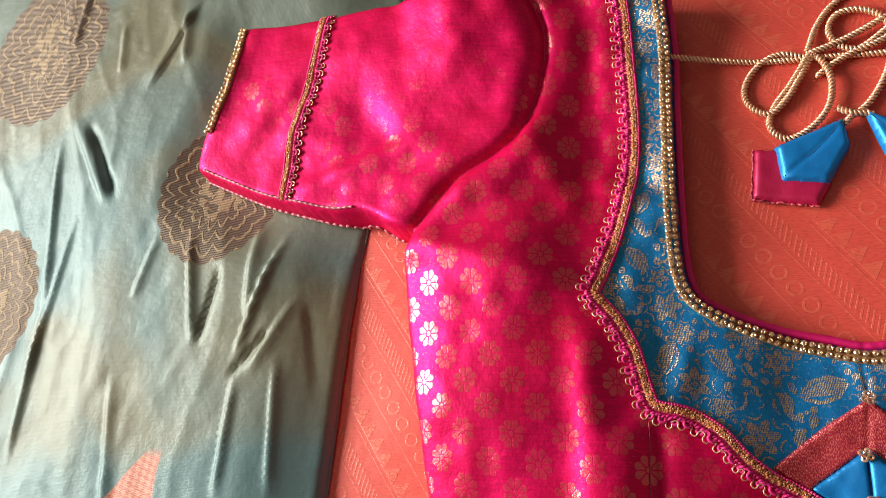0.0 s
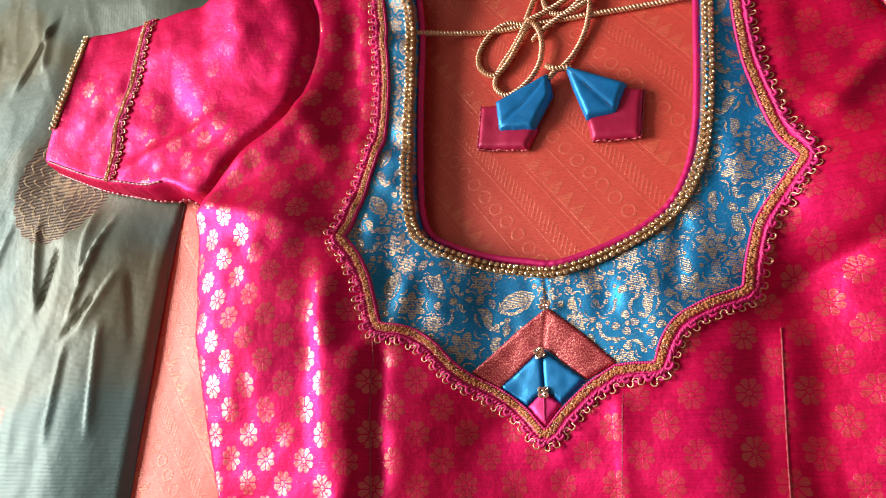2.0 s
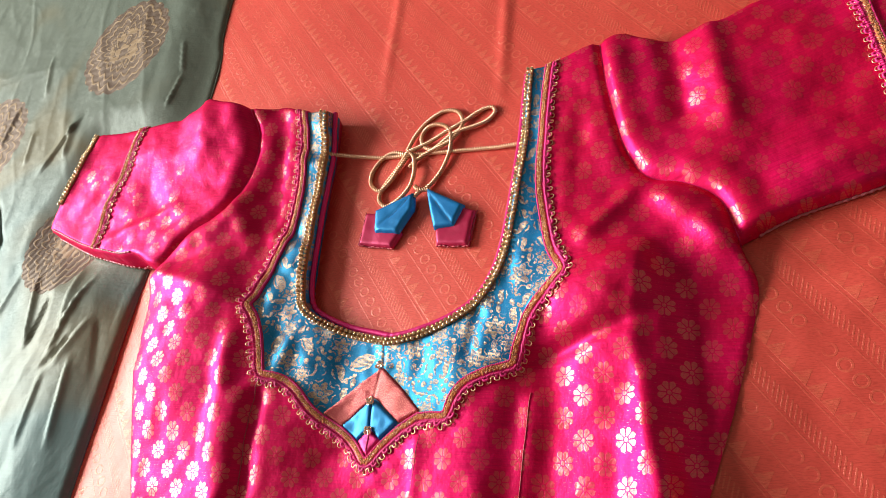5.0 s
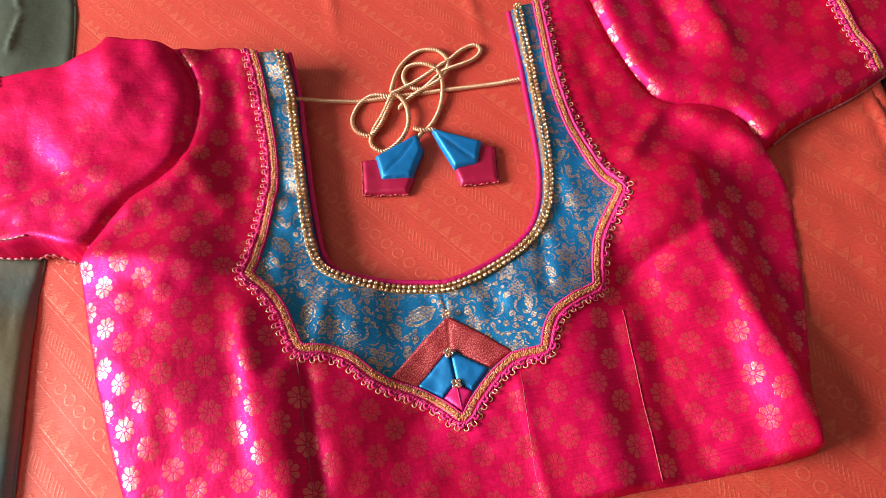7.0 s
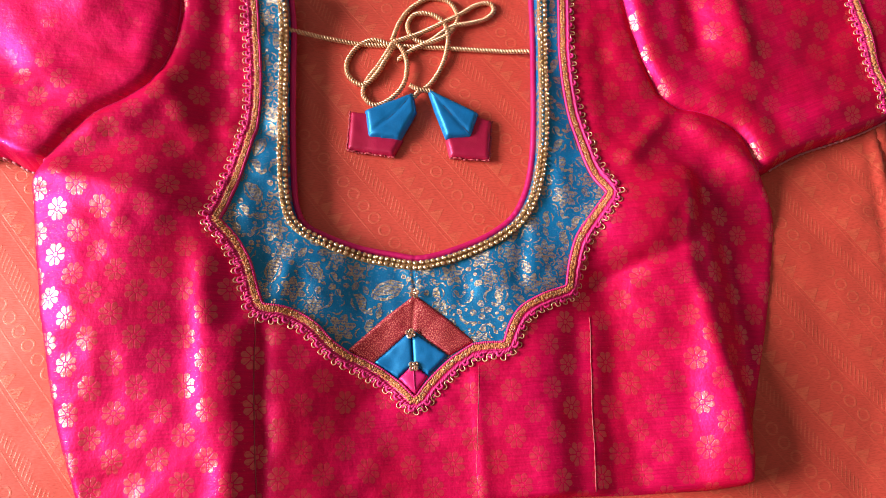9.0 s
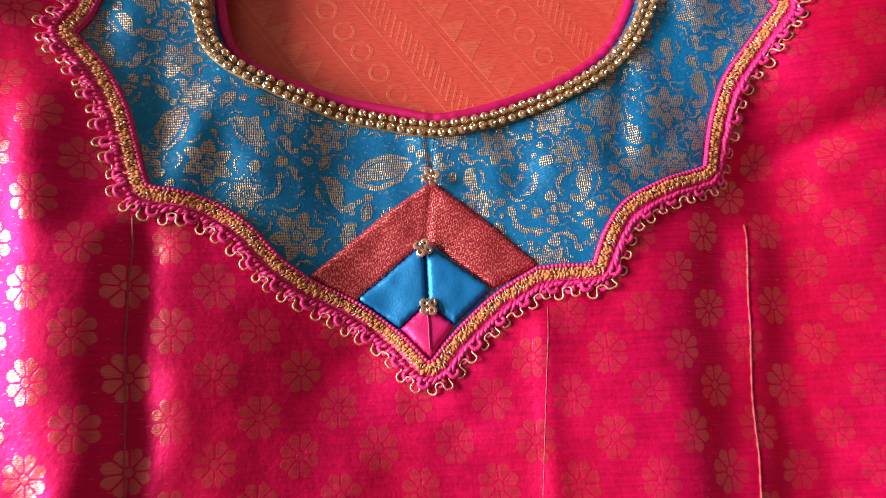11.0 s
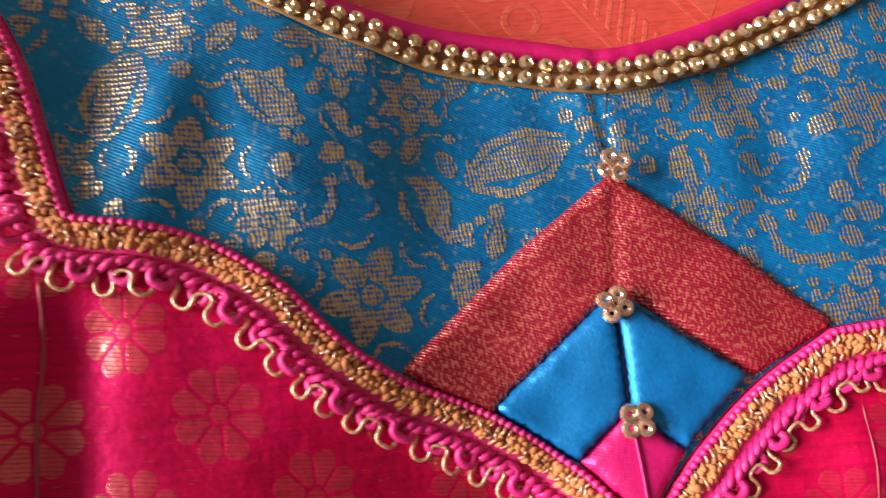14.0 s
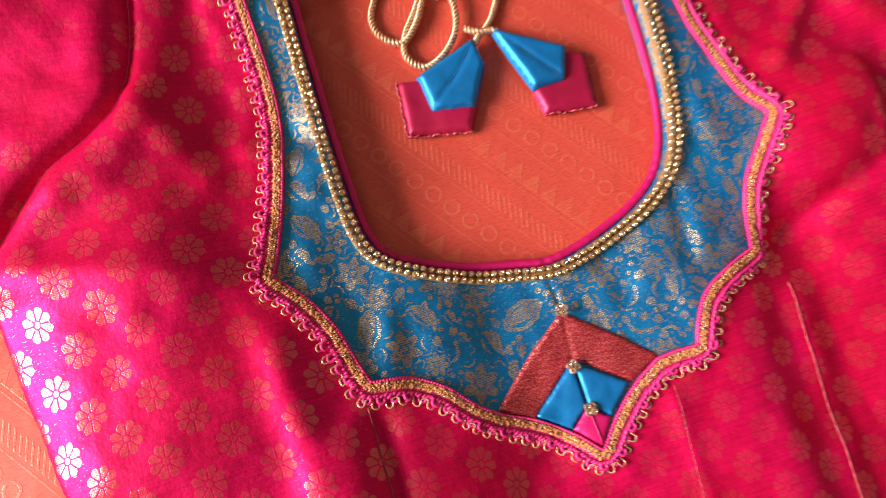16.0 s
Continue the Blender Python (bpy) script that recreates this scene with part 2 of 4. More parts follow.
def blue_brocade_ground():
    g = Nodes("blue brocade ground")
    twill = g.threads(0.00052, 62)
    speck = g.ramp(g.noise(700.0, 1.0), 0.62, 0.70)
    nrm = g.bump(g.noise(150.0, 3.0), 0.3, 0.001)
    nrm = g.bump(g.math("ADD", g.math("MULTIPLY", twill, 0.25), g.math("MULTIPLY", g.noise(1300.0, 2.0), 1.6)), 0.35, 0.00014, nrm)
    blue = g.mix(g.ramp(g.noise(60.0, 3.0), 0.35, 0.7), (0.0, 0.062, 0.22), (0.0, 0.120, 0.345))
    blue = g.mix(g.math("MULTIPLY", g.ramp(g.noise(1200.0, 2.0), 0.4, 0.65), 0.35), blue, (0.0, 0.22, 0.44))
    blue = g.mix(g.math("MULTIPLY", speck, 0.35), blue, (0.30, 0.26, 0.16))
    return g.done(g.blend(0.24, g.surface(blue, 0.5, 0.0, nrm, 0.3), g.gloss((0.03, 0.60, 1.0), 0.36, nrm)))


def gold_thread_weave():
    """Antique zari with the blue ground showing between its stitches."""
    g = Nodes("antique gold weave")
    u, v = g.turned(12)
    x, y, _ = g.xyz()
    sway = g.math("MULTIPLY", g.noise(420.0, 1.0), 0.0009)
    dots = g.threads(0.00066, 4, g.math("ADD", x, sway), y)
    dots = g.math("MULTIPLY", g.math("ADD", dots, g.threads(0.00090, 92)), 0.6)
    cover = g.ramp(g.math("ADD", g.math("MULTIPLY", dots, 0.42), g.math("MULTIPLY", g.noise(1000.0, 2.0), 2.2)), 0.75, 1.25)
    nrm = g.bump(g.math("ADD", dots, g.noise(900.0, 1.0)), 0.5, 0.0002)
    gold = g.mix(g.ramp(g.noise(90.0, 2.0), 0.35, 0.65), (0.16, 0.12, 0.045), (0.28, 0.21, 0.085))
    zari = g.blend(0.33, g.surface(gold, 0.45, 0.35, nrm), g.gloss((0.84, 0.66, 0.42), 0.34, nrm))
    return g.done(g.blend(cover, g.surface((0.01, 0.09, 0.27), 0.5, 0.0, nrm), zari))


def plain_satin(name, dark, light, shine, tilt, share=0.14):
    g = Nodes(name)
    twill = g.threads(0.00050, tilt)
    nrm = g.bump(g.noise(220.0, 3.0), 0.25, 0.0008)
    nrm = g.bump(g.math("ADD", g.math("MULTIPLY", twill, 0.08), g.math("MULTIPLY", g.noise(1500.0, 2.0), 1.4)), 0.35, 0.00013, nrm)
    fleck = g.ramp(g.noise(1300.0, 2.0), 0.42, 0.62)
    col = g.mix(g.math("ADD", g.math("MULTIPLY", g.ramp(g.noise(90.0, 3.0), 0.3, 0.7), 0.6), g.math("MULTIPLY", fleck, 0.4)), dark, light)
    return g.done(g.blend(share, g.surface(col, 0.5, 0.0, nrm, 0.4), g.gloss(shine, 0.40, nrm)))


def red_tissue():
    """Red tissue brocade speckled with copper zari stitches."""
    g = Nodes("red tissue brocade")
    u, v = g.turned(6)
    n = g.noise(1.0, 1.0, 0.5, g.vec(g.math("MULTIPLY", u, 2300.0), g.math("MULTIPLY", v, 1000.0)))
    stitch = g.math("MULTIPLY", g.ramp(n, 0.52, 0.57), g.ramp(g.noise(45.0, 2.0), 0.30, 0.55, 0.35, 1.0))
    nrm = g.bump(g.math("ADD", n, g.math("MULTIPLY", g.threads(0.0005, 70), 0.2)), 0.6, 0.00025)
    base = g.blend(0.1, g.surface((0.26, 0.0015, 0.016), 0.55, 0.0, nrm), g.gloss((0.9, 0.03, 0.08), 0.42, nrm))
    zari = g.blend(0.52, g.surface((0.64, 0.060, 0.055), 0.45, 0.2, nrm), g.gloss((1.0, 0.46, 0.36), 0.42, nrm))
    return g.done(g.blend(stitch, base, zari))


def orange_silk():
    """Orange-red silk with diagonal woven bands of hatching, teeth and rings."""
    g = Nodes("orange woven silk")
    u, v = g.turned(-54)
    band = g.math("DIVIDE", v, 0.0170)
    idx = g.math("FLOORED_MODULO", g.math("FLOOR", band), 3.0)
    f = g.math("FRACT", band)
    hatch = g.ramp(g.math("SINE", g.math("MULTIPLY", g.math("ADD", u, g.math("MULTIPLY", v, 0.8)), 2 * math.pi / 0.0032)), 0.2, 0.6)
    hatch = g.math("MULTIPLY", hatch, g.math("MULTIPLY", g.ramp(f, 0.18, 0.2), g.ramp(f, 0.62, 0.60)))
    tooth_u = g.math("ABSOLUTE", g.math("SUBTRACT", g.math("FRACT", g.math("DIVIDE", u, 0.0095)), 0.5))
    teeth = g.ramp(g.math("SUBTRACT", g.math("MULTIPLY", tooth_u, 1.1), g.math("SUBTRACT", f, 0.2)), 0.0, 0.03)
    teeth = g.math("MULTIPLY", teeth, g.ramp(f, 0.18, 0.20))
    ru = g.math("MULTIPLY", g.math("SUBTRACT", g.math("FRACT", g.math("DIVIDE", u, 0.0105)), 0.5), 0.0105)
    rv = g.math("MULTIPLY", g.math("SUBTRACT", f, 0.5), 0.0170)
    ring = g.math("ABSOLUTE", g.math("SUBTRACT", g.math("SQRT", g.math("ADD", g.math("MULTIPLY", ru, ru), g.math("MULTIPLY", rv, rv))), 0.0034))
    rings = g.ramp(ring, 0.0008, 0.0005)
    is0, is1 = g.ramp(idx, 0.5, 0.4), g.ramp(idx, 1.5, 1.6)
    pat = g.math("ADD", g.math("MULTIPLY", hatch, is0), g.math("MULTIPLY", rings, is1))
    pat = g.math("ADD", pat, g.math("MULTIPLY", teeth, g.math("SUBTRACT", 1.0, g.math("ADD", is0, is1))))
    line = g.math("MAXIMUM", g.ramp(g.math("ABSOLUTE", g.math("SUBTRACT", f, 0.06)), 0.030, 0.02, 0.0, 0.6), 0.0)
    pat = g.math("MAXIMUM", pat, line)
    worn = g.ramp(g.noise(1.0, 2.0, 0.5, g.vec(g.math("MULTIPLY", u, 30.0), g.math("MULTIPLY", v, 60.0))), 0.28, 0.5)
    x, y, _ = g.xyz()
    broken = g.ramp(g.noise(1.0, 1.0, 0.5, g.vec(g.math("MULTIPLY", x, 260.0), g.math("MULTIPLY", y, 2400.0))), 0.32, 0.5)
    pat = g.math("MULTIPLY", g.math("MULTIPLY", pat, worn), broken)
    thread = g.noise(1.0, 1.0, 0.5, g.vec(g.math("MULTIPLY", x, 300.0), g.math("MULTIPLY", y, 1600.0)))
    slub = g.noise(1.0, 2.0, 0.6, g.vec(g.math("MULTIPLY", x, 90.0), g.math("MULTIPLY", y, 1200.0)))
    nrm = g.bump(g.noise(70.0, 3.0), 0.25, 0.0015)
    nrm = g.bump(g.math("ADD", g.math("MULTIPLY", thread, 0.6), g.math("ADD", slub, g.math("MULTIPLY", pat, 0.8))), 0.50, 0.00024, nrm)
    col = g.mix(g.ramp(g.noise(9.0, 3.0), 0.3, 0.7), (0.60, 0.054, 0.036), (0.68, 0.074, 0.047))
    col = g.mix(g.math("MULTIPLY", slub, 0.3), col, (0.62, 0.09, 0.07))
    col = g.mix(g.ramp(thread, 0.45, 0.65, 0.0, 0.45), col, (0.42, 0.034, 0.020))
    silk = g.blend(0.10, g.surface(col, 0.5, 0.0, nrm, 0.4), g.gloss((1.0, 0.36, 0.28), 0.42, nrm))
    raised = g.blend(0.22, g.surface((0.82, 0.20, 0.09), 0.45, 0.0, nrm), g.gloss((1.0, 0.55, 0.34), 0.38, nrm))
    return g.done(g.blend(g.math("MULTIPLY", pat, 0.28), silk, raised))


def green_silk():
    """Shot silk between sea green and old gold, with round woven zari medallions."""
    g = Nodes("green gold shot silk")
    x, y, _ = g.xyz()
    ring_mask, inner = 0.0, 0.0
    for cx, cy, r in ((-0.557, 0.322, 0.062), (-0.361, 0.176, 0.046), (-0.555, 0.105, 0.05), (-0.372, 0.424, 0.058)):
        dx, dy = g.math("SUBTRACT", x, cx), g.math("SUBTRACT", y, cy)
        d = g.math("DIVIDE", g.math("SQRT", g.math("ADD", g.math("MULTIPLY", dx, dx), g.math("MULTIPLY", g.math("MULTIPLY", dy, dy), 0.8))), r)
        a = g.math("ARCTAN2", dy, dx)
        wob = g.math("MULTIPLY", g.math("ABSOLUTE", g.math("SINE", g.math("MULTIPLY", a, 11.0))), 0.05)
        d = g.math("SUBTRACT", d, wob)
        body = g.ramp(d, 1.0, 0.97)
        scale = g.math("FRACT", g.math("SUBTRACT", g.math("MULTIPLY", d, 5.2), g.math("MULTIPLY", g.math("ABSOLUTE", g.math("SINE", g.math("MULTIPLY", a, 9.0))), 0.55)))
        net = g.ramp(g.math("ABSOLUTE", g.math("SUBTRACT", scale, 0.5)), 0.32, 0.44)
        core = g.ramp(g.noise(110.0, 1.0, 0.5, None, 1.0), 0.44, 0.52)
        fill = g.math("ADD", g.math("MULTIPLY", net, g.ramp(d, 0.36, 0.38)), g.math("MULTIPLY", core, g.ramp(d, 0.38, 0.36)))
        ring_mask = g.math("MAXIMUM", ring_mask, body)
        inner = g.math("MAXIMUM", inner, g.math("MULTIPLY", body, fill))
    # a rose paisley with a bent tip
    dx, dy = g.math("ADD", x, 0.392), g.math("ADD", y, 0.048)
    bend = g.math("SUBTRACT", dx, g.math("MULTIPLY", g.math("MULTIPLY", dy, dy), 6.0))
    wide = g.math("SUBTRACT", 0.030, g.math("MULTIPLY", dy, 0.42))
    pd = g.math("SUBTRACT", g.math("ABSOLUTE", bend), wide)
    rose = g.math("MULTIPLY", g.ramp(pd, 0.0, -0.002), g.math("MULTIPLY", g.ramp(dy, -0.062, -0.058), g.ramp(dy, 0.058, 0.05)))
    slub = g.noise(1.0, 3.0, 0.6, g.vec(g.math("MULTIPLY", x, 25.0), g.math("MULTIPLY", y, 700.0)))
    patch = g.noise(5.5, 2.0, 0.55, None, 0.6)
    teal = g.mix(g.ramp(patch, 0.50, 0.66), (0.098, 0.185, 0.180), (0.185, 0.16, 0.080))
    top = g.ramp(y, 0.14, 0.30)
    teal = g.mix(g.math("MULTIPLY", top, 0.6), teal, (0.125, 0.105, 0.045))
    teal = g.mix(g.math("MULTIPLY", slub, 0.4), teal, (0.07, 0.10, 0.095))
    nrm = g.bump(g.noise(60.0, 4.0, 0.6), 0.35, 0.002)
    nrm = g.bump(g.math("ADD", slub, g.math("MULTIPLY", g.threads(0.0008, 90), 0.3)), 0.35, 0.0002, nrm)
    silk = g.blend(0.035, g.surface(teal, 0.6, 0.0, nrm, 0.1), g.gloss((0.78, 0.88, 0.80), 0.40, nrm))
    nrm2 = g.bump(g.math("ADD", inner, g.math("MULTIPLY", g.threads(0.0012, 78), 0.4)), 0.6, 0.0004)
    zari = g.blend(0.02, g.surface(g.mix(inner, (0.085, 0.054, 0.034), (0.24, 0.165, 0.085)), 0.6, 0.0, nrm2, 0.15), g.gloss((0.9, 0.7, 0.45), 0.42, nrm2))
    pink = g.surface(g.mix(g.ramp(g.math("ADD", g.threads(0.0040, 70), g.threads(0.0055, -10)), -0.3, 0.5), (0.52, 0.16, 0.10), (0.60, 0.28, 0.16)), 0.45, 0.0, nrm2)
    return g.done(g.blend(rose, g.blend(ring_mask, silk, zari), pink))


def plain(name, colour, rough=0.5, metal=0.0, grain=800.0, depth=0.0001, vary=0.25):
    g = Nodes(name)
    n = g.noise(grain, 2.0)
    big = g.noise(grain / 12, 2.0)
    col = g.mix(g.math("MULTIPLY", big, vary * 2), colour, tuple(c * 0.55 for c in colour))
    return g.done(g.surface(col, rough, metal, g.bump(n, 0.5, depth)))


def cord_gold():
    g = Nodes("twisted gold cord")
    n = g.noise(1400.0, 2.0)
    col = g.mix(g.ramp(n, 0.35, 0.65), (0.50, 0.21, 0.10), (0.88, 0.56, 0.34))
    nrm = g.bump(n, 0.6, 0.0002)
    return g.done(g.blend(0.22, g.surface(col, 0.45, 0.4, nrm), g.gloss((1.0, 0.72, 0.50), 0.3, nrm)))


def printed_sheet():
    """Cotton bedsheet printed in rust, slate and white line flowers."""
    g = Nodes("printed cotton sheet")
    n = g.noise(9.0, 2.0, 0.5, None, 0.5)
    col = g.mix(g.ramp(n, 0.50, 0.53), (0.42, 0.13, 0.035), (0.22, 0.23, 0.26))
    col = g.mix(g.ramp(g.noise(7.0, 1.0, 0.5, g.vec(*[g.math("ADD", c, 3.0) for c in g.xyz()])), 0.56, 0.58), col, (0.38, 0.035, 0.025))
    w = g.t.nodes.new("ShaderNodeTexVoronoi")
    w.feature = "DISTANCE_TO_EDGE"
    w.inputs["Scale"].default_value = 34.0
    w.inputs["Randomness"].default_value = 0.8
    g.put(w.inputs["Vector"], g.p)
    lines = g.math("MULTIPLY", g.ramp(w.outputs[0], 0.03, 0.015), g.ramp(g.noise(12.0, 1.0), 0.48, 0.52))
    col = g.mix(lines, col, (0.66, 0.6, 0.55))
    return g.done(g.surface(col, 0.8, 0.0, g.bump(g.weave(0.0006), 0.3, 0.0001), 0.25))


M_BODY = brocade_magenta("magenta flowered silk", 0, -0.159, 0.035, 0.92)
M_SLEEVE_L = brocade_magenta("magenta flowered silk sleeve", -6, -0.268, 0.213, 0.14)
M_SLEEVE_R = brocade_magenta("magenta flowered silk second sleeve", 18, 0.2975, 0.062, 0.85)
M_BLUE = blue_brocade_ground()
M_MOTIF = gold_thread_weave()
M_SATIN = plain_satin("blue satin", (0.0, 0.10, 0.32), (0.0, 0.155, 0.45), (0.02, 0.60, 1.0), 20, 0.17)
M_PINK = plain_satin("magenta satin", (0.50, 0.002, 0.085), (0.58, 0.003, 0.13), (1.0, 0.06, 0.45), 75)
M_CRIMSON = plain_satin("crimson silk", (0.30, 0.002, 0.030), (0.40, 0.003, 0.050), (1.0, 0.06, 0.28), 75)
M_RED = red_tissue()
M_ORANGE = orange_silk()
M_GREEN = green_silk()
M_GOLD = plain("gilt bead", (0.92, 0.66, 0.38), 0.2, 0.85, 900.0, 0.00005)
M_COPPER = plain("copper gilt bead", (0.95, 0.60, 0.42), 0.2, 0.85, 900.0, 0.00005)
M_TAPE = plain("bronze tape", (0.34, 0.17, 0.06), 0.6, 0.3, 1500.0, 0.0002)
M_BRAID = plain("ochre chenille braid", (0.68, 0.25, 0.09), 0.8, 0.0, 1800.0, 0.0003)
M_GOLDTHREAD = cord_gold()
M_CORD = cord_gold()
M_PINKTHREAD = plain("magenta thread", (0.84, 0.025, 0.23), 0.5, 0.0, 1500.0, 0.0002)
M_SHEET = printed_sheet()
M_BLACK = plain("black green silk", (0.012, 0.016, 0.013), 0.35, 0.0, 300.0, 0.0003)
M_PAPER = plain("white paper", (0.75, 0.75, 0.76), 0.7, 0.0, 500.0, 0.00005, 0.05)
# Wall and ceiling colours are invented, dark enough to reduce fill light.
M_WALL = plain("dark unseen wall", (0.24, 0.20, 0.17), 0.8, 0.0, 40.0, 0.001, 0.1)
M_CEIL = plain("dark unseen ceiling", (0.17, 0.14, 0.115), 0.85, 0.0, 40.0, 0.001, 0.05)
M_FLOOR = plain("grey cement floor", (0.22, 0.20, 0.18), 0.6, 0.0, 30.0, 0.001, 0.2)
M_WOOD = plain("brown bed wood", (0.16, 0.08, 0.04), 0.45, 0.0, 60.0, 0.0006, 0.3)
M_DART = plain("rose gilt selvedge and dart gleam", (0.60, 0.07, 0.10), 0.45, 0.0, 500.0, 0.0003, 0.8)
M_SELV = plain("pale rose selvedge", (0.74, 0.20, 0.24), 0.45, 0.0, 450.0, 0.0004, 0.7)
M_STITCH = plain("dark stitching", (0.03, 0.012, 0.05), 0.7, 0.0, 1500.0, 0.0001)


# ---- the room, unseen: walls and ceiling kept dark to hold back bounced light ----
def box(name, lo, hi, material, parent=None, label="", kind="structure", bevel=0.0):
    bm = bmesh.new()
    bmesh.ops.create_cube(bm, size=1.0)
    for v in bm.verts:
        v.co = Vector([lo[k] + (v.co[k] + 0.5) * (hi[k] - lo[k]) for k in range(3)])
    if bevel:
        bmesh.ops.bevel(bm, geom=list(bm.edges), offset=bevel, segments=4, affect="EDGES", profile=0.5)
    mesh = bpy.data.meshes.new(name)
    bm.to_mesh(mesh)
    bm.free()
    ob = link(name, mesh, material, parent, label, bevel > 0)
    if kind and parent is None:
        tagged(ob, "", "", "", kind)
    return ob


FLOOR = -0.55
box("floor", (-2.4, -2.0, FLOOR - 0.1), (2.1, 2.4, FLOOR), M_FLOOR, None, "grey cement bedroom floor")
box("ceiling", (-2.4, -2.0, 2.2), (2.1, 2.4, 2.3), M_CEIL, None, "unseen ceiling added dark to hold back bounced light")
box("wall_north", (-2.4, 2.4, FLOOR), (2.1, 2.5, 2.2), M_WALL, None, "unseen wall added dark to hold back bounced light")
box("wall_south", (-2.4, -2.1, FLOOR), (2.1, -2.0, 2.2), M_WALL, None, "unseen wall added dark to hold back bounced light")
box("wall_east", (2.1, -2.1, FLOOR), (2.2, 2.5, 2.2), M_WALL, None, "unseen wall added dark to hold back bounced light")
wall = tagged(new("wall_west"), "unseen dark wall added round the window opening", "", "", "structure")
box("wall_below", (-2.5, -2.1, FLOOR), (-2.4, 2.5, 0.55), M_WALL, wall)
box("wall_above", (-2.5, -2.1, 1.62), (-2.4, 2.5, 2.2), M_WALL, wall)
box("wall_side", (-2.5, -2.1, 0.55), (-2.4, -0.5, 1.62), M_WALL, wall)
box("wall_side", (-2.5, 1.1, 0.55), (-2.4, 2.5, 1.62), M_WALL, wall)
bed = thing("bed", "wooden bed with a sheet printed in rust and slate flowers", "bed")
box("mattress", (-1.15, -0.75, -0.25), (0.95, 1.15, -0.022), M_SHEET, bed, "mattress under a printed cotton sheet", "", 0.03)
box("bed_frame", (-1.18, -0.78, -0.36), (0.98, 1.18, -0.24), M_WOOD, bed, "", "", 0.01)
for lx in (-1.12, 0.92):
    for ly in (-0.72, 1.12):
        box("leg", (lx - 0.04, ly - 0.04, FLOOR), (lx + 0.04, ly + 0.04, -0.36), M_WOOD, bed, "", "", 0.006)

# ---- outlines of the blouse, from its left shoulder round (its wearer's back is up) ----
def gauss(x, y, cx, cy, sx, sy, turn=0.0):
    c, s = math.cos(radians(turn)), math.sin(radians(turn))
    u, v = (x - cx) * c + (y - cy) * s, (y - cy) * c - (x - cx) * s
    return np.exp(-(u / sx) ** 2 - (v / sy) ** 2)


def lift(x, y):
    """How far the blouse stands off its mean lie: puffed at one shoulder and sleeve, flat on the other side."""
    z = 0.013 * smooth(-0.105, -0.165, x) * smooth(-0.03, 0.05, y)
    z = z + 0.009 * smooth(0.20, 0.28, y) * smooth(0.0, -0.09, x) + 0.012 * gauss(x, y, -0.160, 0.285, 0.06, 0.05)
    z = z - 0.012 * smooth(0.07, 0.125, x) * smooth(0.085, 0.03, y) * smooth(0.195, 0.155, x)
    z = z + 0.008 * smooth(-0.04, -0.07, x) * smooth(-0.13, -0.10, x) * smooth(0.09, 0.20, y)
    return z - 0.004 * gauss(x, y, 0.177, 0.16, 0.03, 0.03) + 0.005 * smooth(0.20, 0.26, y) * smooth(0.06, 0.10, x)


def raised(text, step=0.002):
    """An outline drawn on the flat, drawn in where the cloth stands higher."""
    p = spline(text, step)
    k = 1 - lift(p[:, 0], p[:, 1]) / 0.345
    return even(np.column_stack([p[:, 0] * k, (p[:, 1] + 0.02) * k - 0.02]), step)


def bedding(x):
    """The green saree's thickness under the sleeve."""
    return 0.009 * smooth(-0.235, -0.30, x)


NECK_RAW = raised("-75,281 -71,237 -71,198 -71,160 -70,125 -68,103 -62,90 -48,81 -28,73 -7,68 7,65 22,67 39,72 56,79 71,90 81,107 87,128 91,155 95,195 99,235 102,274")
NECK = offset(NECK_RAW, 0.0022)
YOKE_RUNS = [
    raised("-95,286 -91,245 -88,208 -88,170 -93,137 -100,112 -107,93"),
    raised("-107,93 -97,81 -89,66 -85,51 -82,41"),
    raised("-82,41 -67,38 -54,30 -44,19 -35,12"),
    raised("-35,12 -21,5 -8,-5 1,-15"),
    raised("1,-15 9,-6 22,5 36,13"),
    raised("36,13 45,13.5 54,13"),
    raised("54,13 58,23 66,33 80,40 94,44"),
    raised("94,44 97,56 104,74 115,88 126,101"),
    raised("126,101 118,116 113,138 109,165 109,200 113,240 117,276"),
]
YOKE = join(*YOKE_RUNS)
SHOULDER_L = raised("-163,309 -124,298 -95,286")
SHOULDER_R = raised("117,276 131,281 156,288")
SEAM_R = raised("156,288 159,262 164,212 170,182 181,163 204,155 224,141 233,112")
SIDE_R = raised("233,112 240,86 234,58 222,18 208,-22 188,-77")
HEM = raised("188,-77 100,-76 25,-78 -90,-77 -176,-74")
SIDE_L = raised("-176,-74 -187,-45 -197,-15 -208,25 -216,60 -223,95 -225,120 -220,135")
SEAM_L = raised("-220,135 -194,166 -170,181 -152,198 -145,230 -149,273 -163,309")
SL_TOP = raised("-163,309 -190,315 -207,318 -219,310 -261,308 -315,309 -379,316")
SL_HEM = raised("-379,316 -380,269 -387,218 -387,193")
SL_BOT = raised("-387,193 -335,170 -308,161 -274,152 -252,150 -234,140 -220,135")
SR_TOP = raised("376,316 312,303 258,290 233,279 196,280 176,290 156,288")
SR_HEM = raised("387,172 377,216 369,265 376,316")
SR_BOT = raised("233,112 265,127 306,139 332,149 364,164 387,172")
EDGES = [even(e, 0.005) for e in (NECK, SHOULDER_L, SHOULDER_R, SIDE_R, HEM, SIDE_L, SL_TOP, SL_HEM, SL_BOT, SR_TOP, SR_HEM, SR_BOT)]
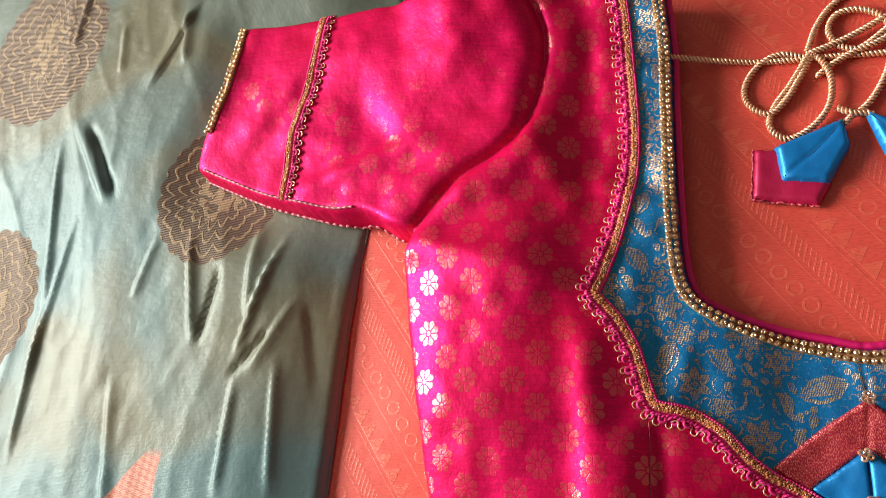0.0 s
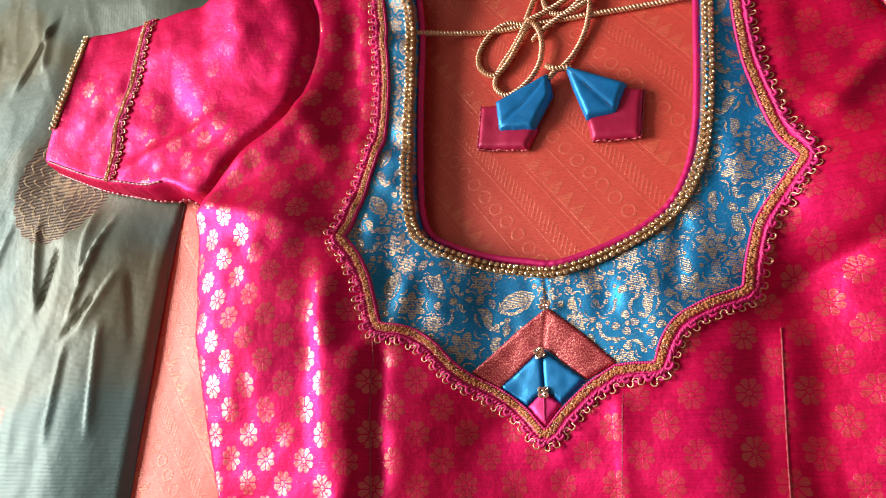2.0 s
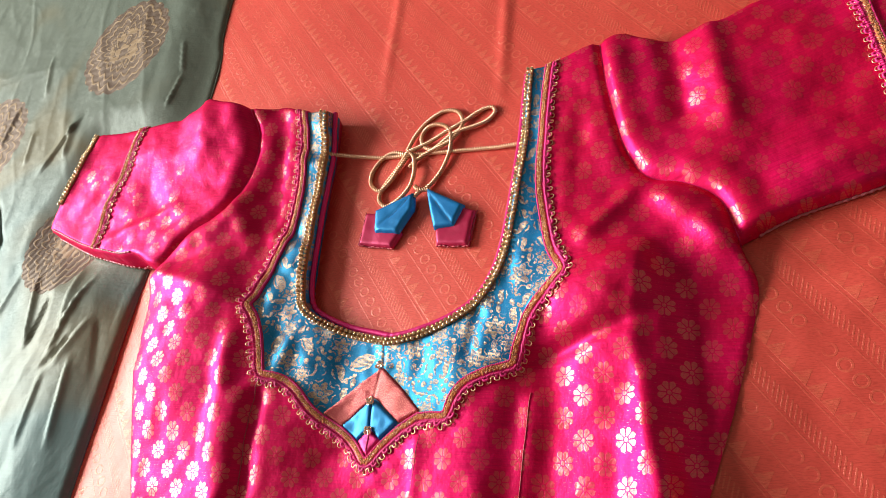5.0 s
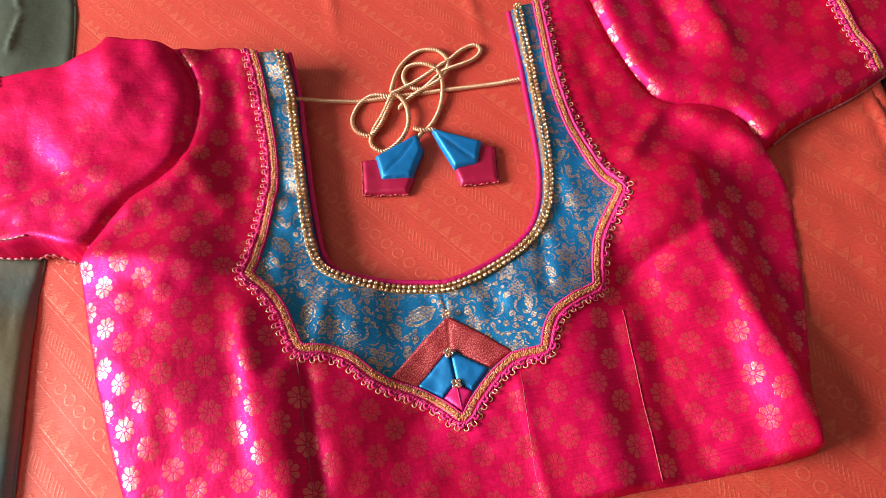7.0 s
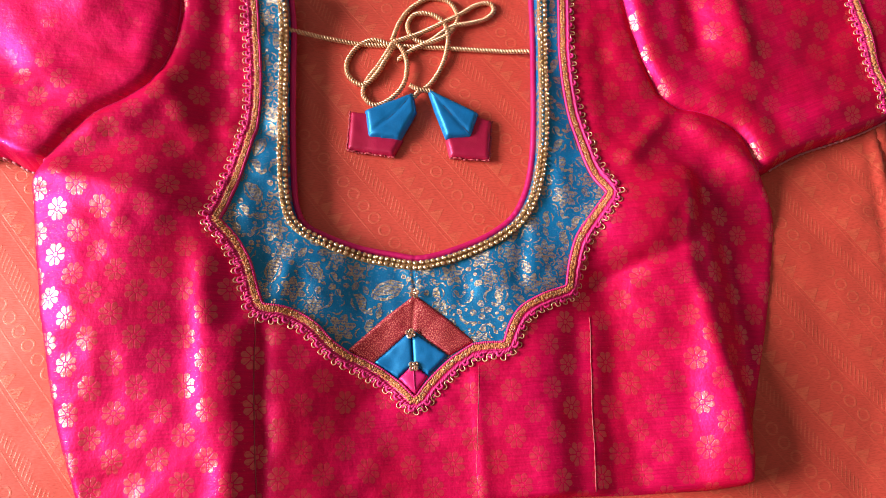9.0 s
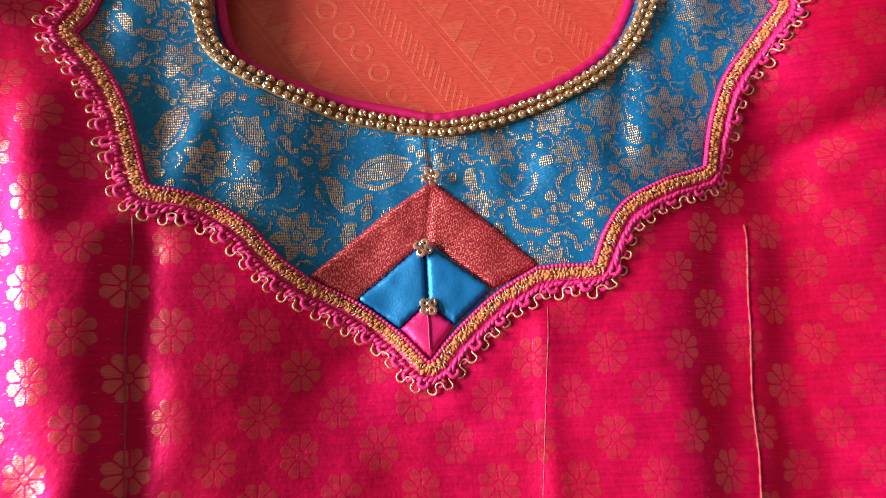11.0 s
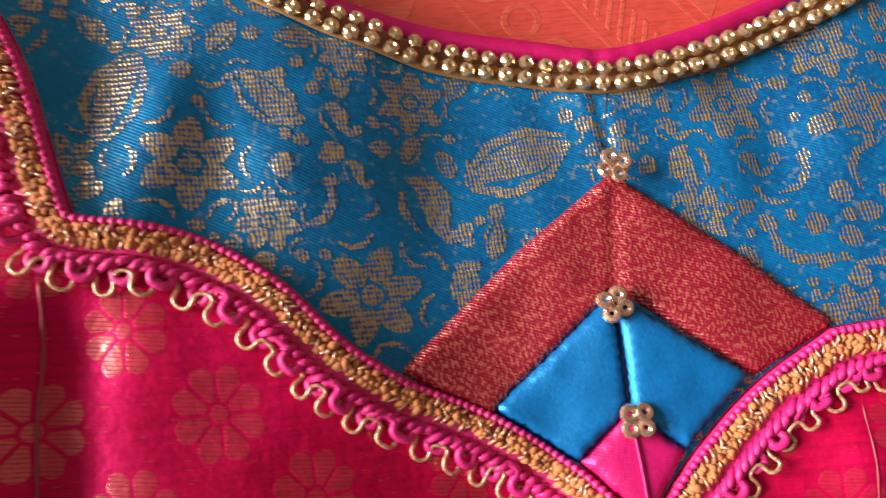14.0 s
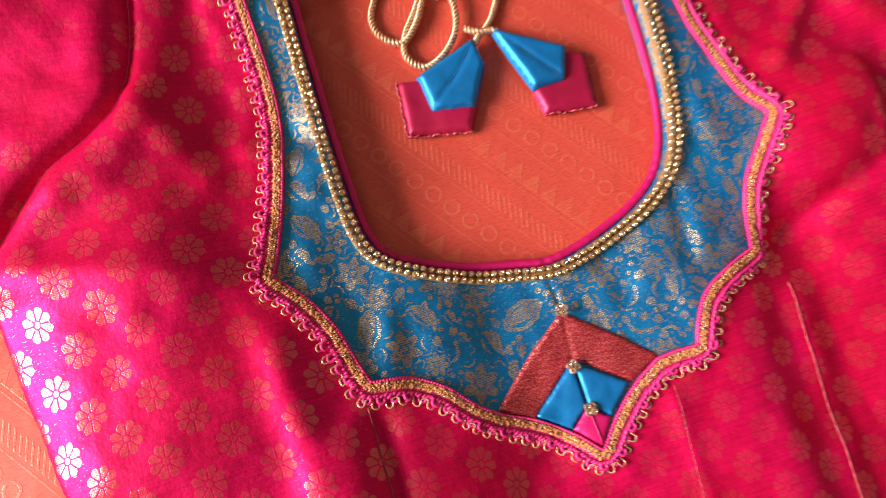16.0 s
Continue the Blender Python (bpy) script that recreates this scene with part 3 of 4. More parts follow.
NECK_TOPS = [np.vstack([NECK[0], YOKE[0]]), np.vstack([NECK[-1], YOKE[-1]])]


def fold(x, y, ax, ay, bx, by, wide, high, skew=0.0):
    """A soft crease from a to b, fading at both ends; skew makes one flank steep."""
    dx, dy = bx - ax, by - ay
    n = math.hypot(dx, dy)
    u = ((x - ax) * dx + (y - ay) * dy) / n
    v = ((y - ay) * dx - (x - ax) * dy) / n
    fade = smooth(0, 0.25 * n, u) * smooth(n, 0.75 * n, u)
    w = wide * (1 + skew * np.tanh(v / wide))
    return high * fade * np.exp(-(v / w) ** 2)


def blouse_height(x, y):
    x, y = np.asarray(x, float), np.asarray(y, float)
    d = dist(x, y, *EDGES, *NECK_TOPS)
    round_edge = np.sqrt(1 - (1 - np.clip(d / 0.0055, 0, 1)) ** 2)
    h = 0.0062 + 0.0115 * smooth(-0.010, -0.115, x) * smooth(0.20, 0.09, y) + 0.008 * smooth(-0.10, -0.15, x) * smooth(0.30, 0.20, y) * smooth(0.09, 0.20, y) + 0.0055 * smooth(0.005, 0.085, x)
    # the two cups and the sleeves stand a little off the bed
    h += 0.008 * gauss(x, y, -0.150, 0.045, 0.05, 0.10) + 0.006 * gauss(x, y, 0.150, 0.035, 0.040, 0.10)
    h += 0.0090 * smooth(0.115, 0.168, x) * smooth(0.194, 0.178, x + 0.012 * vnoise(y, y * 0.0, 0.05, 4)) * smooth(0.13, 0.09, y)
    h += 0.006 * gauss(x, y, -0.20, 0.245, 0.045, 0.05) + 0.002 * gauss(x, y, -0.31, 0.24, 0.08, 0.05)
    h += 0.007 * gauss(x, y, 0.235, 0.215, 0.06, 0.05, 20) + 0.005 * gauss(x, y, 0.33, 0.22, 0.06, 0.05)
    # seams sink, with a soft roll beside them
    ds = dist(x, y, SEAM_L, SEAM_R)
    h += -0.0042 * np.exp(-(ds / 0.0030) ** 2) + 0.0018 * np.exp(-((ds - 0.012) / 0.008) ** 2)
    # darts: a raised lip over a narrow sunk line
    body = smooth(0.034, 0.020, y)
    h += body * (0.0045 * np.exp(-((x + 0.098) / 0.011) ** 2) - 0.0035 * np.exp(-((x + 0.0845) / 0.007) ** 2))
    xr = x - (0.1035 + (y - 0.0) * 0.09)
    h += smooth(0.030, 0.018, y) * (0.0025 * np.exp(-((xr - 0.005) / 0.009) ** 2) - 0.0018 * np.exp(-((xr + 0.006) / 0.008) ** 2))
    h += smooth(0.005, -0.01, y) * 0.0012 * np.exp(-((x - 0.037) / 0.004) ** 2)
    # the yoke climbs towards one side; a soft ridge stands beside its lace
    h += 0.0048 * smooth(-0.012, -0.060, x) * smooth(0.105, 0.065, y) * smooth(-0.165, -0.10, x) + 0.0020 * smooth(0.0, 0.05, x) * smooth(0.075, 0.04, y) * smooth(0.12, 0.08, x)
    h += 0.0050 * np.exp(-((x + 0.112 + 0.03 * (y - 0.03)) / 0.0095) ** 2) * smooth(-0.05, 0.0, y) * smooth(0.095, 0.06, y)
    # a pleat that runs from the lace corner towards the side
    h += 1.4 * fold(x, y, -0.108, 0.095, -0.215, 0.125, 0.009, 0.0030) + fold(x, y, -0.10, 0.16, -0.205, 0.13, 0.010, -0.0030)
    h += fold(x, y, -0.115, 0.125, -0.15, 0.20, 0.010, 0.0028) + fold(x, y, -0.12, 0.27, -0.13, 0.13, 0.012, 0.0035)
    h += fold(x, y, 0.18, 0.16, 0.135, 0.115, 0.006, 0.0035) + fold(x, y, 0.185, 0.155, 0.236, 0.10, 0.008, 0.0040)
    h += fold(x, y, 0.095, 0.040, 0.185, 0.070, 0.006, -0.0045) + fold(x, y, 0.11, 0.07, 0.19, 0.11, 0.014, 0.0030)
    h += fold(x, y, 0.16, 0.29, 0.17, 0.17, 0.010, 0.0035) + fold(x, y, 0.20, 0.295, 0.212, 0.18, 0.010, -0.0065) + fold(x, y, 0.225, 0.30, 0.238, 0.17, 0.008, 0.0040)
    h += fold(x, y, 0.19, 0.10, 0.172, -0.09, 0.016, 0.0035, 0.4)
    h += fold(x, y, -0.33, 0.30, -0.37, 0.18, 0.008, 0.0018) + fold(x, y, -0.27, 0.25, -0.345, 0.17, 0.009, -0.0020)
    h += fold(x, y, -0.19, 0.19, -0.30, 0.16, 0.007, 0.0030) + fold(x, y, -0.21, 0.16, -0.26, 0.23, 0.012, -0.0022)
    h += fold(x, y, -0.235, 0.31, -0.215, 0.21, 0.010, -0.0020) + fold(x, y, -0.19, 0.31, -0.185, 0.21, 0.013, 0.0028)
    h += fold(x, y, 0.25, 0.14, 0.36, 0.18, 0.009, 0.0030) + fold(x, y, 0.24, 0.17, 0.33, 0.23, 0.012, -0.0022)
    # broad waves and small crumples; the yoke is stiffer
    yoke = smooth(0.012, 0.0, dist(x, y, NECK) - 0.035) * 0.5
    w = 1 - yoke
    h += w * (0.0015 * vnoise(x, y, 0.045, 1) + 0.0009 * vnoise(x * 0.6 + y * 0.8, y * 0.6 - x * 0.8, 0.022, 2) + 0.0006 * vnoise(x, y, 0.010, 3))
    h += 0.0024 * yoke * vnoise(x, y * 0.35, 0.016, 5) + 0.0010 * yoke * vnoise(x, y * 0.6, 0.008, 15)
    h += 0.0036 * yoke * smooth(-0.045, -0.07, x) * smooth(0.05, 0.08, y) * vnoise(x * 0.4, y + 0.5 * x, 0.013, 25)
    # gathers in the yoke under its bead edge
    h += 0.0024 * gauss(x, y, -0.0695, 0.058, 0.006, 0.024, -12) + 0.0006 * gauss(x, y, -0.078, 0.062, 0.007, 0.02, -12)
    h += 0.0030 * gauss(x, y, 0.054, 0.036, 0.020, 0.026) + 0.0010 * gauss(x, y, -0.048, 0.050, 0.012, 0.03, -15)
    h += fold(x, y, -0.068, 0.090, -0.061, 0.030, 0.0085, -0.0007) + fold(x, y, -0.086, 0.105, -0.078, 0.045, 0.006, -0.0018)
    h += fold(x, y, 0.074, 0.088, 0.066, 0.040, 0.006, -0.0028) + fold(x, y, 0.030, 0.070, 0.034, 0.030, 0.006, -0.0009)
    h += -0.0008 * gauss(x, y, 0.0045, 0.052, 0.0012, 0.012, 5)
    h += lift(x, y) - 0.008 * smooth(-0.18, -0.222, x) * smooth(0.125, 0.10, y)
    h -= 0.011 * smooth(0.182, 0.206, x) * smooth(0.12, 0.06, y)
    low = bedding(x) + 0.012 * smooth(0.24, 0.29, y) * smooth(-0.12, -0.16, x)
    low += smooth(-0.04, -0.07, x) * smooth(-0.14, -0.10, x) * (0.004 * smooth(0.09, 0.20, y) + 0.004 * smooth(0.20, 0.28, y))
    return ZC + 0.0006 + low + round_edge * np.maximum(h - low, 0.002)


def on_blouse(p, lift=0.0):
    p = np.asarray(p)
    return np.column_stack([p[:, :2], blouse_height(p[:, 0], p[:, 1]) + lift])


blouse = thing("saree_blouse", "magenta silk blouse with blue brocade yoke, laid on orange cloth", "blouse")

body_line = join(YOKE, SHOULDER_R, SEAM_R, SIDE_R, HEM, SIDE_L, SEAM_L, SHOULDER_L)[:-1]
cloth("body", body_line, 0.0026, blouse_height, M_BODY, blouse, "magenta shot silk woven with pale gold flowers")
yoke_line = join(YOKE, NECK[::-1])
yoke = cloth("yoke", yoke_line, 0.0014, blouse_height, M_BLUE, blouse, "peacock blue brocade yoke with antique gold motifs")
cloth("sleeve", join(SEAM_L, SL_TOP, SL_HEM, SL_BOT)[:-1], 0.0026, blouse_height, M_SLEEVE_L, blouse, "short magenta silk sleeve")
cloth("sleeve", join(SEAM_R[::-1], SR_TOP[::-1], SR_HEM[::-1], SR_BOT[::-1])[:-1], 0.0026, blouse_height, M_SLEEVE_R, blouse, "short magenta silk sleeve")


def strip(name, line, r, material, parent, lift=0.0, label="", bumps=0.0, pitch=0.0014, sides=8):
    p = even(line, 0.0009 if not bumps else pitch / 6)
    s = np.arange(len(p)) * (0.0009 if not bumps else pitch / 6)
    v, f = sweep(on_blouse(p, lift), r * (1 + bumps * np.sin(2 * np.pi * s / pitch)), sides)
    return raw(name, v, f, material, parent, label)


strip("piping", offset(NECK, 0.0004), 0.0021, M_PINK, blouse, 0.0018, "magenta satin piping along the neck edge")
# Sheet added below the neck edge, its dark crimson standing for the shade there.
lip = even(NECK, 0.002)
lip_top, lip_n = on_blouse(lip, 0.0012), len(lip)
lip_foot = np.column_stack([offset(lip, -0.0025), np.full(lip_n, ZC)])
raw("neck_shade_sheet", np.vstack([lip_top, lip_foot]), [(i, i + 1, lip_n + i + 1, lip_n + i) for i in range(lip_n - 1)], M_CRIMSON, blouse, "crimson sheet closing the neck edge, dark for the shade there")
for seam_line in (SEAM_L, SEAM_R):
    strip("armhole_seam", seam_line, 0.0007, M_PINK, blouse, -0.0004)


for edge_line in (SL_BOT[:-6], SR_BOT[6:], SL_HEM[-14:], SIDE_L[8:]):
    strip("selvedge", edge_line, 0.0009, M_SELV, blouse, 0.0010, "pale rose woven selvedge", 0.25, 0.0045)
strip("selvedge", offset(SL_BOT[4:-20], 0.0045), 0.0007, M_SELV, blouse, 0.0004, "pale rose woven selvedge", 0.25, 0.004)


# ---- woven motifs of the yoke ----
class Motifs:
    def __init__(self):
        self.pieces = []

    def blob(self, x, y, r, squash=1.0, turn=0.0, lobes=0, deep=0.0, rings=3):
        n = 18 if r > 0.002 else 12
        a = np.linspace(0, 2 * np.pi, n, endpoint=False)
        rr = r * (1 + 0.06 * np.sin(3 * a + x * 900) + (deep * np.cos(lobes * a) if lobes else 0))
        px, py = rr * np.cos(a), rr * np.sin(a) * squash
        c, s = math.cos(turn), math.sin(turn)
        px, py = px * c - py * s, px * s + py * c
        v = [(x, y)]
        for k in range(1, rings + 1):
            v += list(zip(x + px * k / rings, y + py * k / rings))
        f = [(0, 1 + i, 1 + (i + 1) % n) for i in range(n)]
        for k in range(rings - 1):
            b = 1 + k * n
            f += [(b + i, b + n + i, b + n + (i + 1) % n, b + (i + 1) % n) for i in range(n)]
        self.pieces.append((np.array(v), f))

    def stroke(self, x, y, size, turn, spine, widths):
        """A band along a curved spine, given in units of size."""
        k = even(np.array(spine, float), 0.08)
        w = np.interp(np.linspace(0, 1, len(k)), np.linspace(0, 1, len(widths)), widths)
        c, s = math.cos(turn), math.sin(turn)
        l, r = offset(k, 1) - k, k
        cols = []
        for t in (-1, -0.5, 0, 0.5, 1):
            q = (r + l * (w * t)[:, None]) * size
            cols.append(np.stack([x + q[:, 0] * c - q[:, 1] * s, y + q[:, 0] * s + q[:, 1] * c], 1))
        n = len(k)
        v = np.vstack(cols)
        f = [(j * n + i, j * n + i + 1, (j + 1) * n + i + 1, (j + 1) * n + i) for j in range(4) for i in range(n - 1)]
        self.pieces.append((v, f))

    def paisley(self, x, y, r, turn=0.0, flip=1):
        self.stroke(x, y, r, turn, [(-0.35 * flip, 0.75), (0.0, 0.62), (0.18 * flip, 0.2), (0.15 * flip, -0.3), (0.35 * flip, -0.68), (0.7 * flip, -0.62), (0.72 * flip, -0.38)],
                    [0.05, 0.30, 0.36, 0.28, 0.17, 0.15, 0.17])
        self.stroke(x, y, r, turn, [(-0.55 * flip, 0.5), (-0.6 * flip, 0.1), (-0.35 * flip, -0.4)], [0.05, 0.1, 0.04])

    def tendril(self, x, y, r, turn=0.0, flip=1):
        self.stroke(x, y, r, turn, [(-0.9, 0.25 * flip), (-0.3, -0.2 * flip), (0.3, -0.15 * flip), (0.7, 0.25 * flip), (0.95, 0.1 * flip)], [0.04, 0.13, 0.15, 0.12, 0.2])

    def rosette(self, x, y, r, turn=0.0, petals=6):
        for k in range(petals):
            a = turn + 2 * math.pi * k / petals
            self.blob(x + 0.58 * r * math.cos(a), y + 0.58 * r * math.sin(a), 0.36 * r, 0.72, a, 3, 0.08)
        self.blob(x, y, 0.2 * r)
        for k in range(petals):
            a = turn + 2 * math.pi * (k + 0.5) / petals
            self.stroke(x + 0.98 * r * math.cos(a), y + 0.98 * r * math.sin(a), r * 0.42, a + math.pi / 2, [(-0.8, -0.35), (-0.3, 0.05), (0.3, 0.05), (0.8, -0.35)], [0.06, 0.13, 0.13, 0.06])

    def leaf(self, x, y, r, turn=0.0):
        self.stroke(x, y, r, turn, [(-1, 0), (-0.4, 0.06), (0.3, 0.02), (1, -0.1)], [0.04, 0.26, 0.34, 0.05])
        for k in (-1, 1):
            self.stroke(x, y, r, turn, [(-0.95, 0.12 * k), (-0.3, 0.48 * k), (0.4, 0.44 * k), (0.95, 0.1 * k)], [0.03, 0.09, 0.09, 0.03])


mo = Motifs()
mo.leaf(-0.012, 0.048, 0.0105, 0.35)
mo.paisley(-0.0285, 0.040, 0.0078, 0.1)
mo.paisley(0.0550, 0.039, 0.0068, 0.0, -1)
mo.paisley(0.0185, 0.043, 0.0060, 0.4, -1)
mo.rosette(-0.0395, 0.026, 0.0088, 0.2)
mo.rosette(-0.066, 0.049, 0.0080, 0.5)
mo.rosette(0.0195, 0.0350, 0.0056, 0.1)
mo.rosette(0.027, 0.055, 0.0075, 0.3)
mo.rosette(0.046, 0.064, 0.0070, 0.7)
mo.rosette(-0.077, 0.086, 0.0080, 0.1)
mo.rosette(-0.030, 0.060, 0.0065, 0.4)
mo.rosette(0.101, 0.101, 0.0085, 0.2)
mo.rosette(0.085, 0.066, 0.0080, 0.5)
mo.leaf(-0.077, 0.061, 0.0085, 1.3)
mo.leaf(-0.054, 0.060, 0.0070, -0.8)
mo.leaf(-0.0865, 0.141, 0.007, 1.2)
mo.leaf(-0.090, 0.111, 0.008, -0.9)
for px, py in ((43, 36), (47, 32), (43, 28), (38, 31)):
    mo.blob(px * MM, py * MM, 0.0021, 0.9, px)
for px, py, pr in ((-52, 48, 22), (-44, 50, 22), (-67, 65, 18), (55, 32, 20), (54, 26, 20), (43, 21, 20), (30, 32, 18), (57, 59, 20), (64, 56, 18), (11, 36, 15), (1, 54, 17),
                   (-52, 64, 17), (-42, 62, 19), (-36, 51, 18), (-2, 56, 16), (-17, 39, 17), (-97, 105, 20), (-80, 45, 19), (-56, 72, 16), (-75, 77, 15)):
    mo.blob(px * MM, py * MM, pr * 0.0001, 0.88, px * 0.7, 4, 0.05)
mo.tendril(0.033, 0.027, 0.0065, -0.8)
mo.tendril(0.0475, 0.0215, 0.0055, -0.6, -1)
mo.tendril(0.037, 0.040, 0.0050, 0.9)
mo.tendril(0.047, 0.041, 0.0055, 1.2, -1)
mo.tendril(-0.019, 0.045, 0.0050, -0.9)
mo.tendril(-0.046, 0.041, 0.0055, 1.0)
placed = [(p[0][:, 0].mean(), p[0][:, 1].mean(), np.ptp(p[0], axis=0).max() / 2) for p in mo.pieces]
rng = random.Random(4)
gx, gy = np.meshgrid(np.arange(-0.11, 0.128, 0.0012), np.arange(-0.015, 0.285, 0.0012))
spots = np.stack([gx.ravel(), gy.ravel()], 1)
spots = spots[inside(spots[:, 0], spots[:, 1], yoke_line)].tolist()
for want, kinds in ((0.0066, "rp"), (0.0050, "plr"), (0.0036, "tpl"), (0.0024, "tb"), (0.0014, "b")):
    for _ in range(1800):
        px, py = rng.choice(spots)
        r = want * rng.uniform(0.8, 1.15)
        if all(math.hypot(px - a, py - b) > 0.80 * r + 0.92 * c for a, b, c in placed):
            placed.append((px, py, r))
            kind, turn = rng.choice(kinds), rng.uniform(0, 6.28)
            if kind == "r":
                mo.rosette(px, py, r, turn, rng.choice((5, 6, 7)))
            elif kind == "p":
                mo.paisley(px, py, r, rng.uniform(-0.5, 0.5), rng.choice((-1, 1)))
            elif kind == "l":
                mo.leaf(px, py, r, turn)
            elif kind == "t":
                mo.tendril(px, py, r, turn, rng.choice((-1, 1)))
            else:
                mo.blob(px, py, r * 0.9, 0.85, turn)
shown = []
for v, f in mo.pieces:
    ok = inside(v[:, 0], v[:, 1], yoke_line)
    f = [q for q in f if all(ok[i] for i in q)]
    if f:
        shown.append((on_blouse(v, 0.00007), f))
mv, mf = merge(shown)
tagged(raw("woven_motif", mv, mf, M_MOTIF, yoke, "antique gold woven paisleys, rosettes and dots"), "", "", "", "stuff")

# centre seam of the yoke
strip("centre_seam", spline("7,64 5,54 4,44"), 0.00014, M_STITCH, yoke, 0.0)


# ---- padded patchwork below the yoke seam ----
def pad(name, text, material, puff, lift, label, curve=0.0, step=0.0011):
    p = np.array([[float(a) for a in w.split(",")] for w in text.split()]) * MM * 1.04 + (0.0, 0.00015)
    line = even(np.vstack([p, p[:1]]), 0.001)[:-1]
    closed = np.vstack([line, line[:1]])

    def height(x, y):
        d = dist(x, y, closed)
        r = np.sqrt(1 - (1 - np.clip(d / 0.0030, 0, 1)) ** 2)
        return blouse_height(x, y) + lift * np.clip(d / 0.0004, 0.0, 1) + puff * r + 0.00025 * r * vnoise(x, y, 0.005, 9) - curve * np.exp(-(dist(x, y, np.array([[0.0043, 0.046], [0.0014, 0.020]])) / 0.0011) ** 2)
    return cloth(name, line, step, height, material, blouse, label)


pad("fold_panel", "4.2,42.5 -14,30 -35,12.5 -21,4 -4,17.5 1.3,22 4,20.5 21.5,6 36,13 20,29", M_RED, 0.0008, 0.0009, "red tissue brocade folded panel", 0.0005)
pad("satin_panel", "0.85,22 -21,5.2 -8,-4.6 0.85,2.5", M_SATIN, 0.0010, 0.0014, "blue satin folded square")
pad("satin_panel", "0.95,22 21,6.4 9,-4.2 0.95,2.5", M_SATIN, 0.0011, 0.0015, "blue satin folded square")
pad("tip_panel", "0.9,3.5 -8,-4.4 1,-14.6 9,-4.2", M_PINK, 0.0008, 0.0012, "magenta satin tip")
strip("panel_seam", spline("1,21 0.9,12 0.9,3"), 0.00012, M_STITCH, blouse, 0.0014)
strip("panel_seam", spline("0.9,2 1,-6 1,-12"), 0.00025, M_PINKTHREAD, blouse, 0.0024)


# ---- beads ----
def ring_mesh(name, R, r, n, m, material, squash=0.8):
    v, f = [], []
    for i in range(n):
        a = 2 * math.pi * i / n
        for k in range(m):
            b = 2 * math.pi * k / m
            v.append(((R + r * math.cos(b)) * math.cos(a), (R + r * math.cos(b)) * math.sin(a), r * squash * math.sin(b)))
            f.append((i * m + k, ((i + 1) % n) * m + k, ((i + 1) % n) * m + (k + 1) % m, i * m + (k + 1) % m))
    mesh = bpy.data.meshes.new(name)
    mesh.from_pydata(v, [], f)
    mesh.materials.append(material)
    return mesh


def cup_mesh(name, r, material):
    """A faceted bead, flat below and dimpled above."""
    prof = ((0.55, -0.55), (0.95, -0.2), (1.0, 0.15), (0.8, 0.55), (0.48, 0.72), (0.16, 0.45))
    n, v, f = 6, [], []
    for k, (a, z) in enumerate(prof):
        for i in range(n):
            t = 2 * math.pi * (i + 0.5 * (k % 2)) / n
            v.append((r * a * math.cos(t), r * a * math.sin(t), r * z))
    for k in range(len(prof) - 1):
        for i in range(n):
            a, b, c, d = k * n + i, k * n + (i + 1) % n, (k + 1) * n + i, (k + 1) * n + (i + 1) % n
            f += [(a, b, c), (b, d, c)] if k % 2 == 0 else [(a, d, c), (a, b, d)]
    f.append(tuple((len(prof) - 1) * n + i for i in range(n)))
    mesh = bpy.data.meshes.new(name)
    mesh.from_pydata(v, [], f)
    mesh.materials.append(material)
    return mesh


BEAD = cup_mesh("bead", 0.00150, M_GOLD)
SMALL = ring_mesh("ring_bead", 0.00100, 0.00068, 11, 7, M_COPPER, 1.05)


def bead_chain(line, label):
    """Two rows of faceted beads sewn to a narrow tape."""
    tape_mid = even(line, 0.0015)
    n = len(tape_mid)
    cols = [on_blouse(offset(tape_mid, d), l) for d, l in ((-0.0029, 0.0003), (-0.0026, 0.0009), (0.0026, 0.0009), (0.0029, 0.0003))]
    f = [(j * n + i, j * n + i + 1, (j + 1) * n + i + 1, (j + 1) * n + i) for j in range(3) for i in range(n - 1)]
    chain = raw("bead_chain", np.vstack(cols), f, M_TAPE, blouse, label)
    step = 0.0035
    for row, d in enumerate((-0.00165, 0.00165)):
        p = even(offset(even(line, 0.0005), d), step)
        q = on_blouse(p, 0.0019)
        if row:
            q = q[:-1] + 0.0
            q[:, :2] += 0.25 * (p[1:] - p[:-1])
        for x, y, z in q:
            ob = new("bead", BEAD)
            ob.parent = chain
            ob.matrix_basis = pose(x + rng.uniform(-1, 1) * 0.00015, y + rng.uniform(-1, 1) * 0.00015, z, rng.uniform(-14, 14), rng.uniform(-14, 14), rng.uniform(0, 360))
    return chain


bead_chain(offset(NECK, -0.0052), "double row of gilt beads along the neck")
bead_chain(raised("-371,311 -371,269 -378,222"), "double row of gilt beads on the sleeve hem")
bead_chain(spline("372,312 364,265 371,219 379,185"), "double row of gilt beads on the sleeve hem")


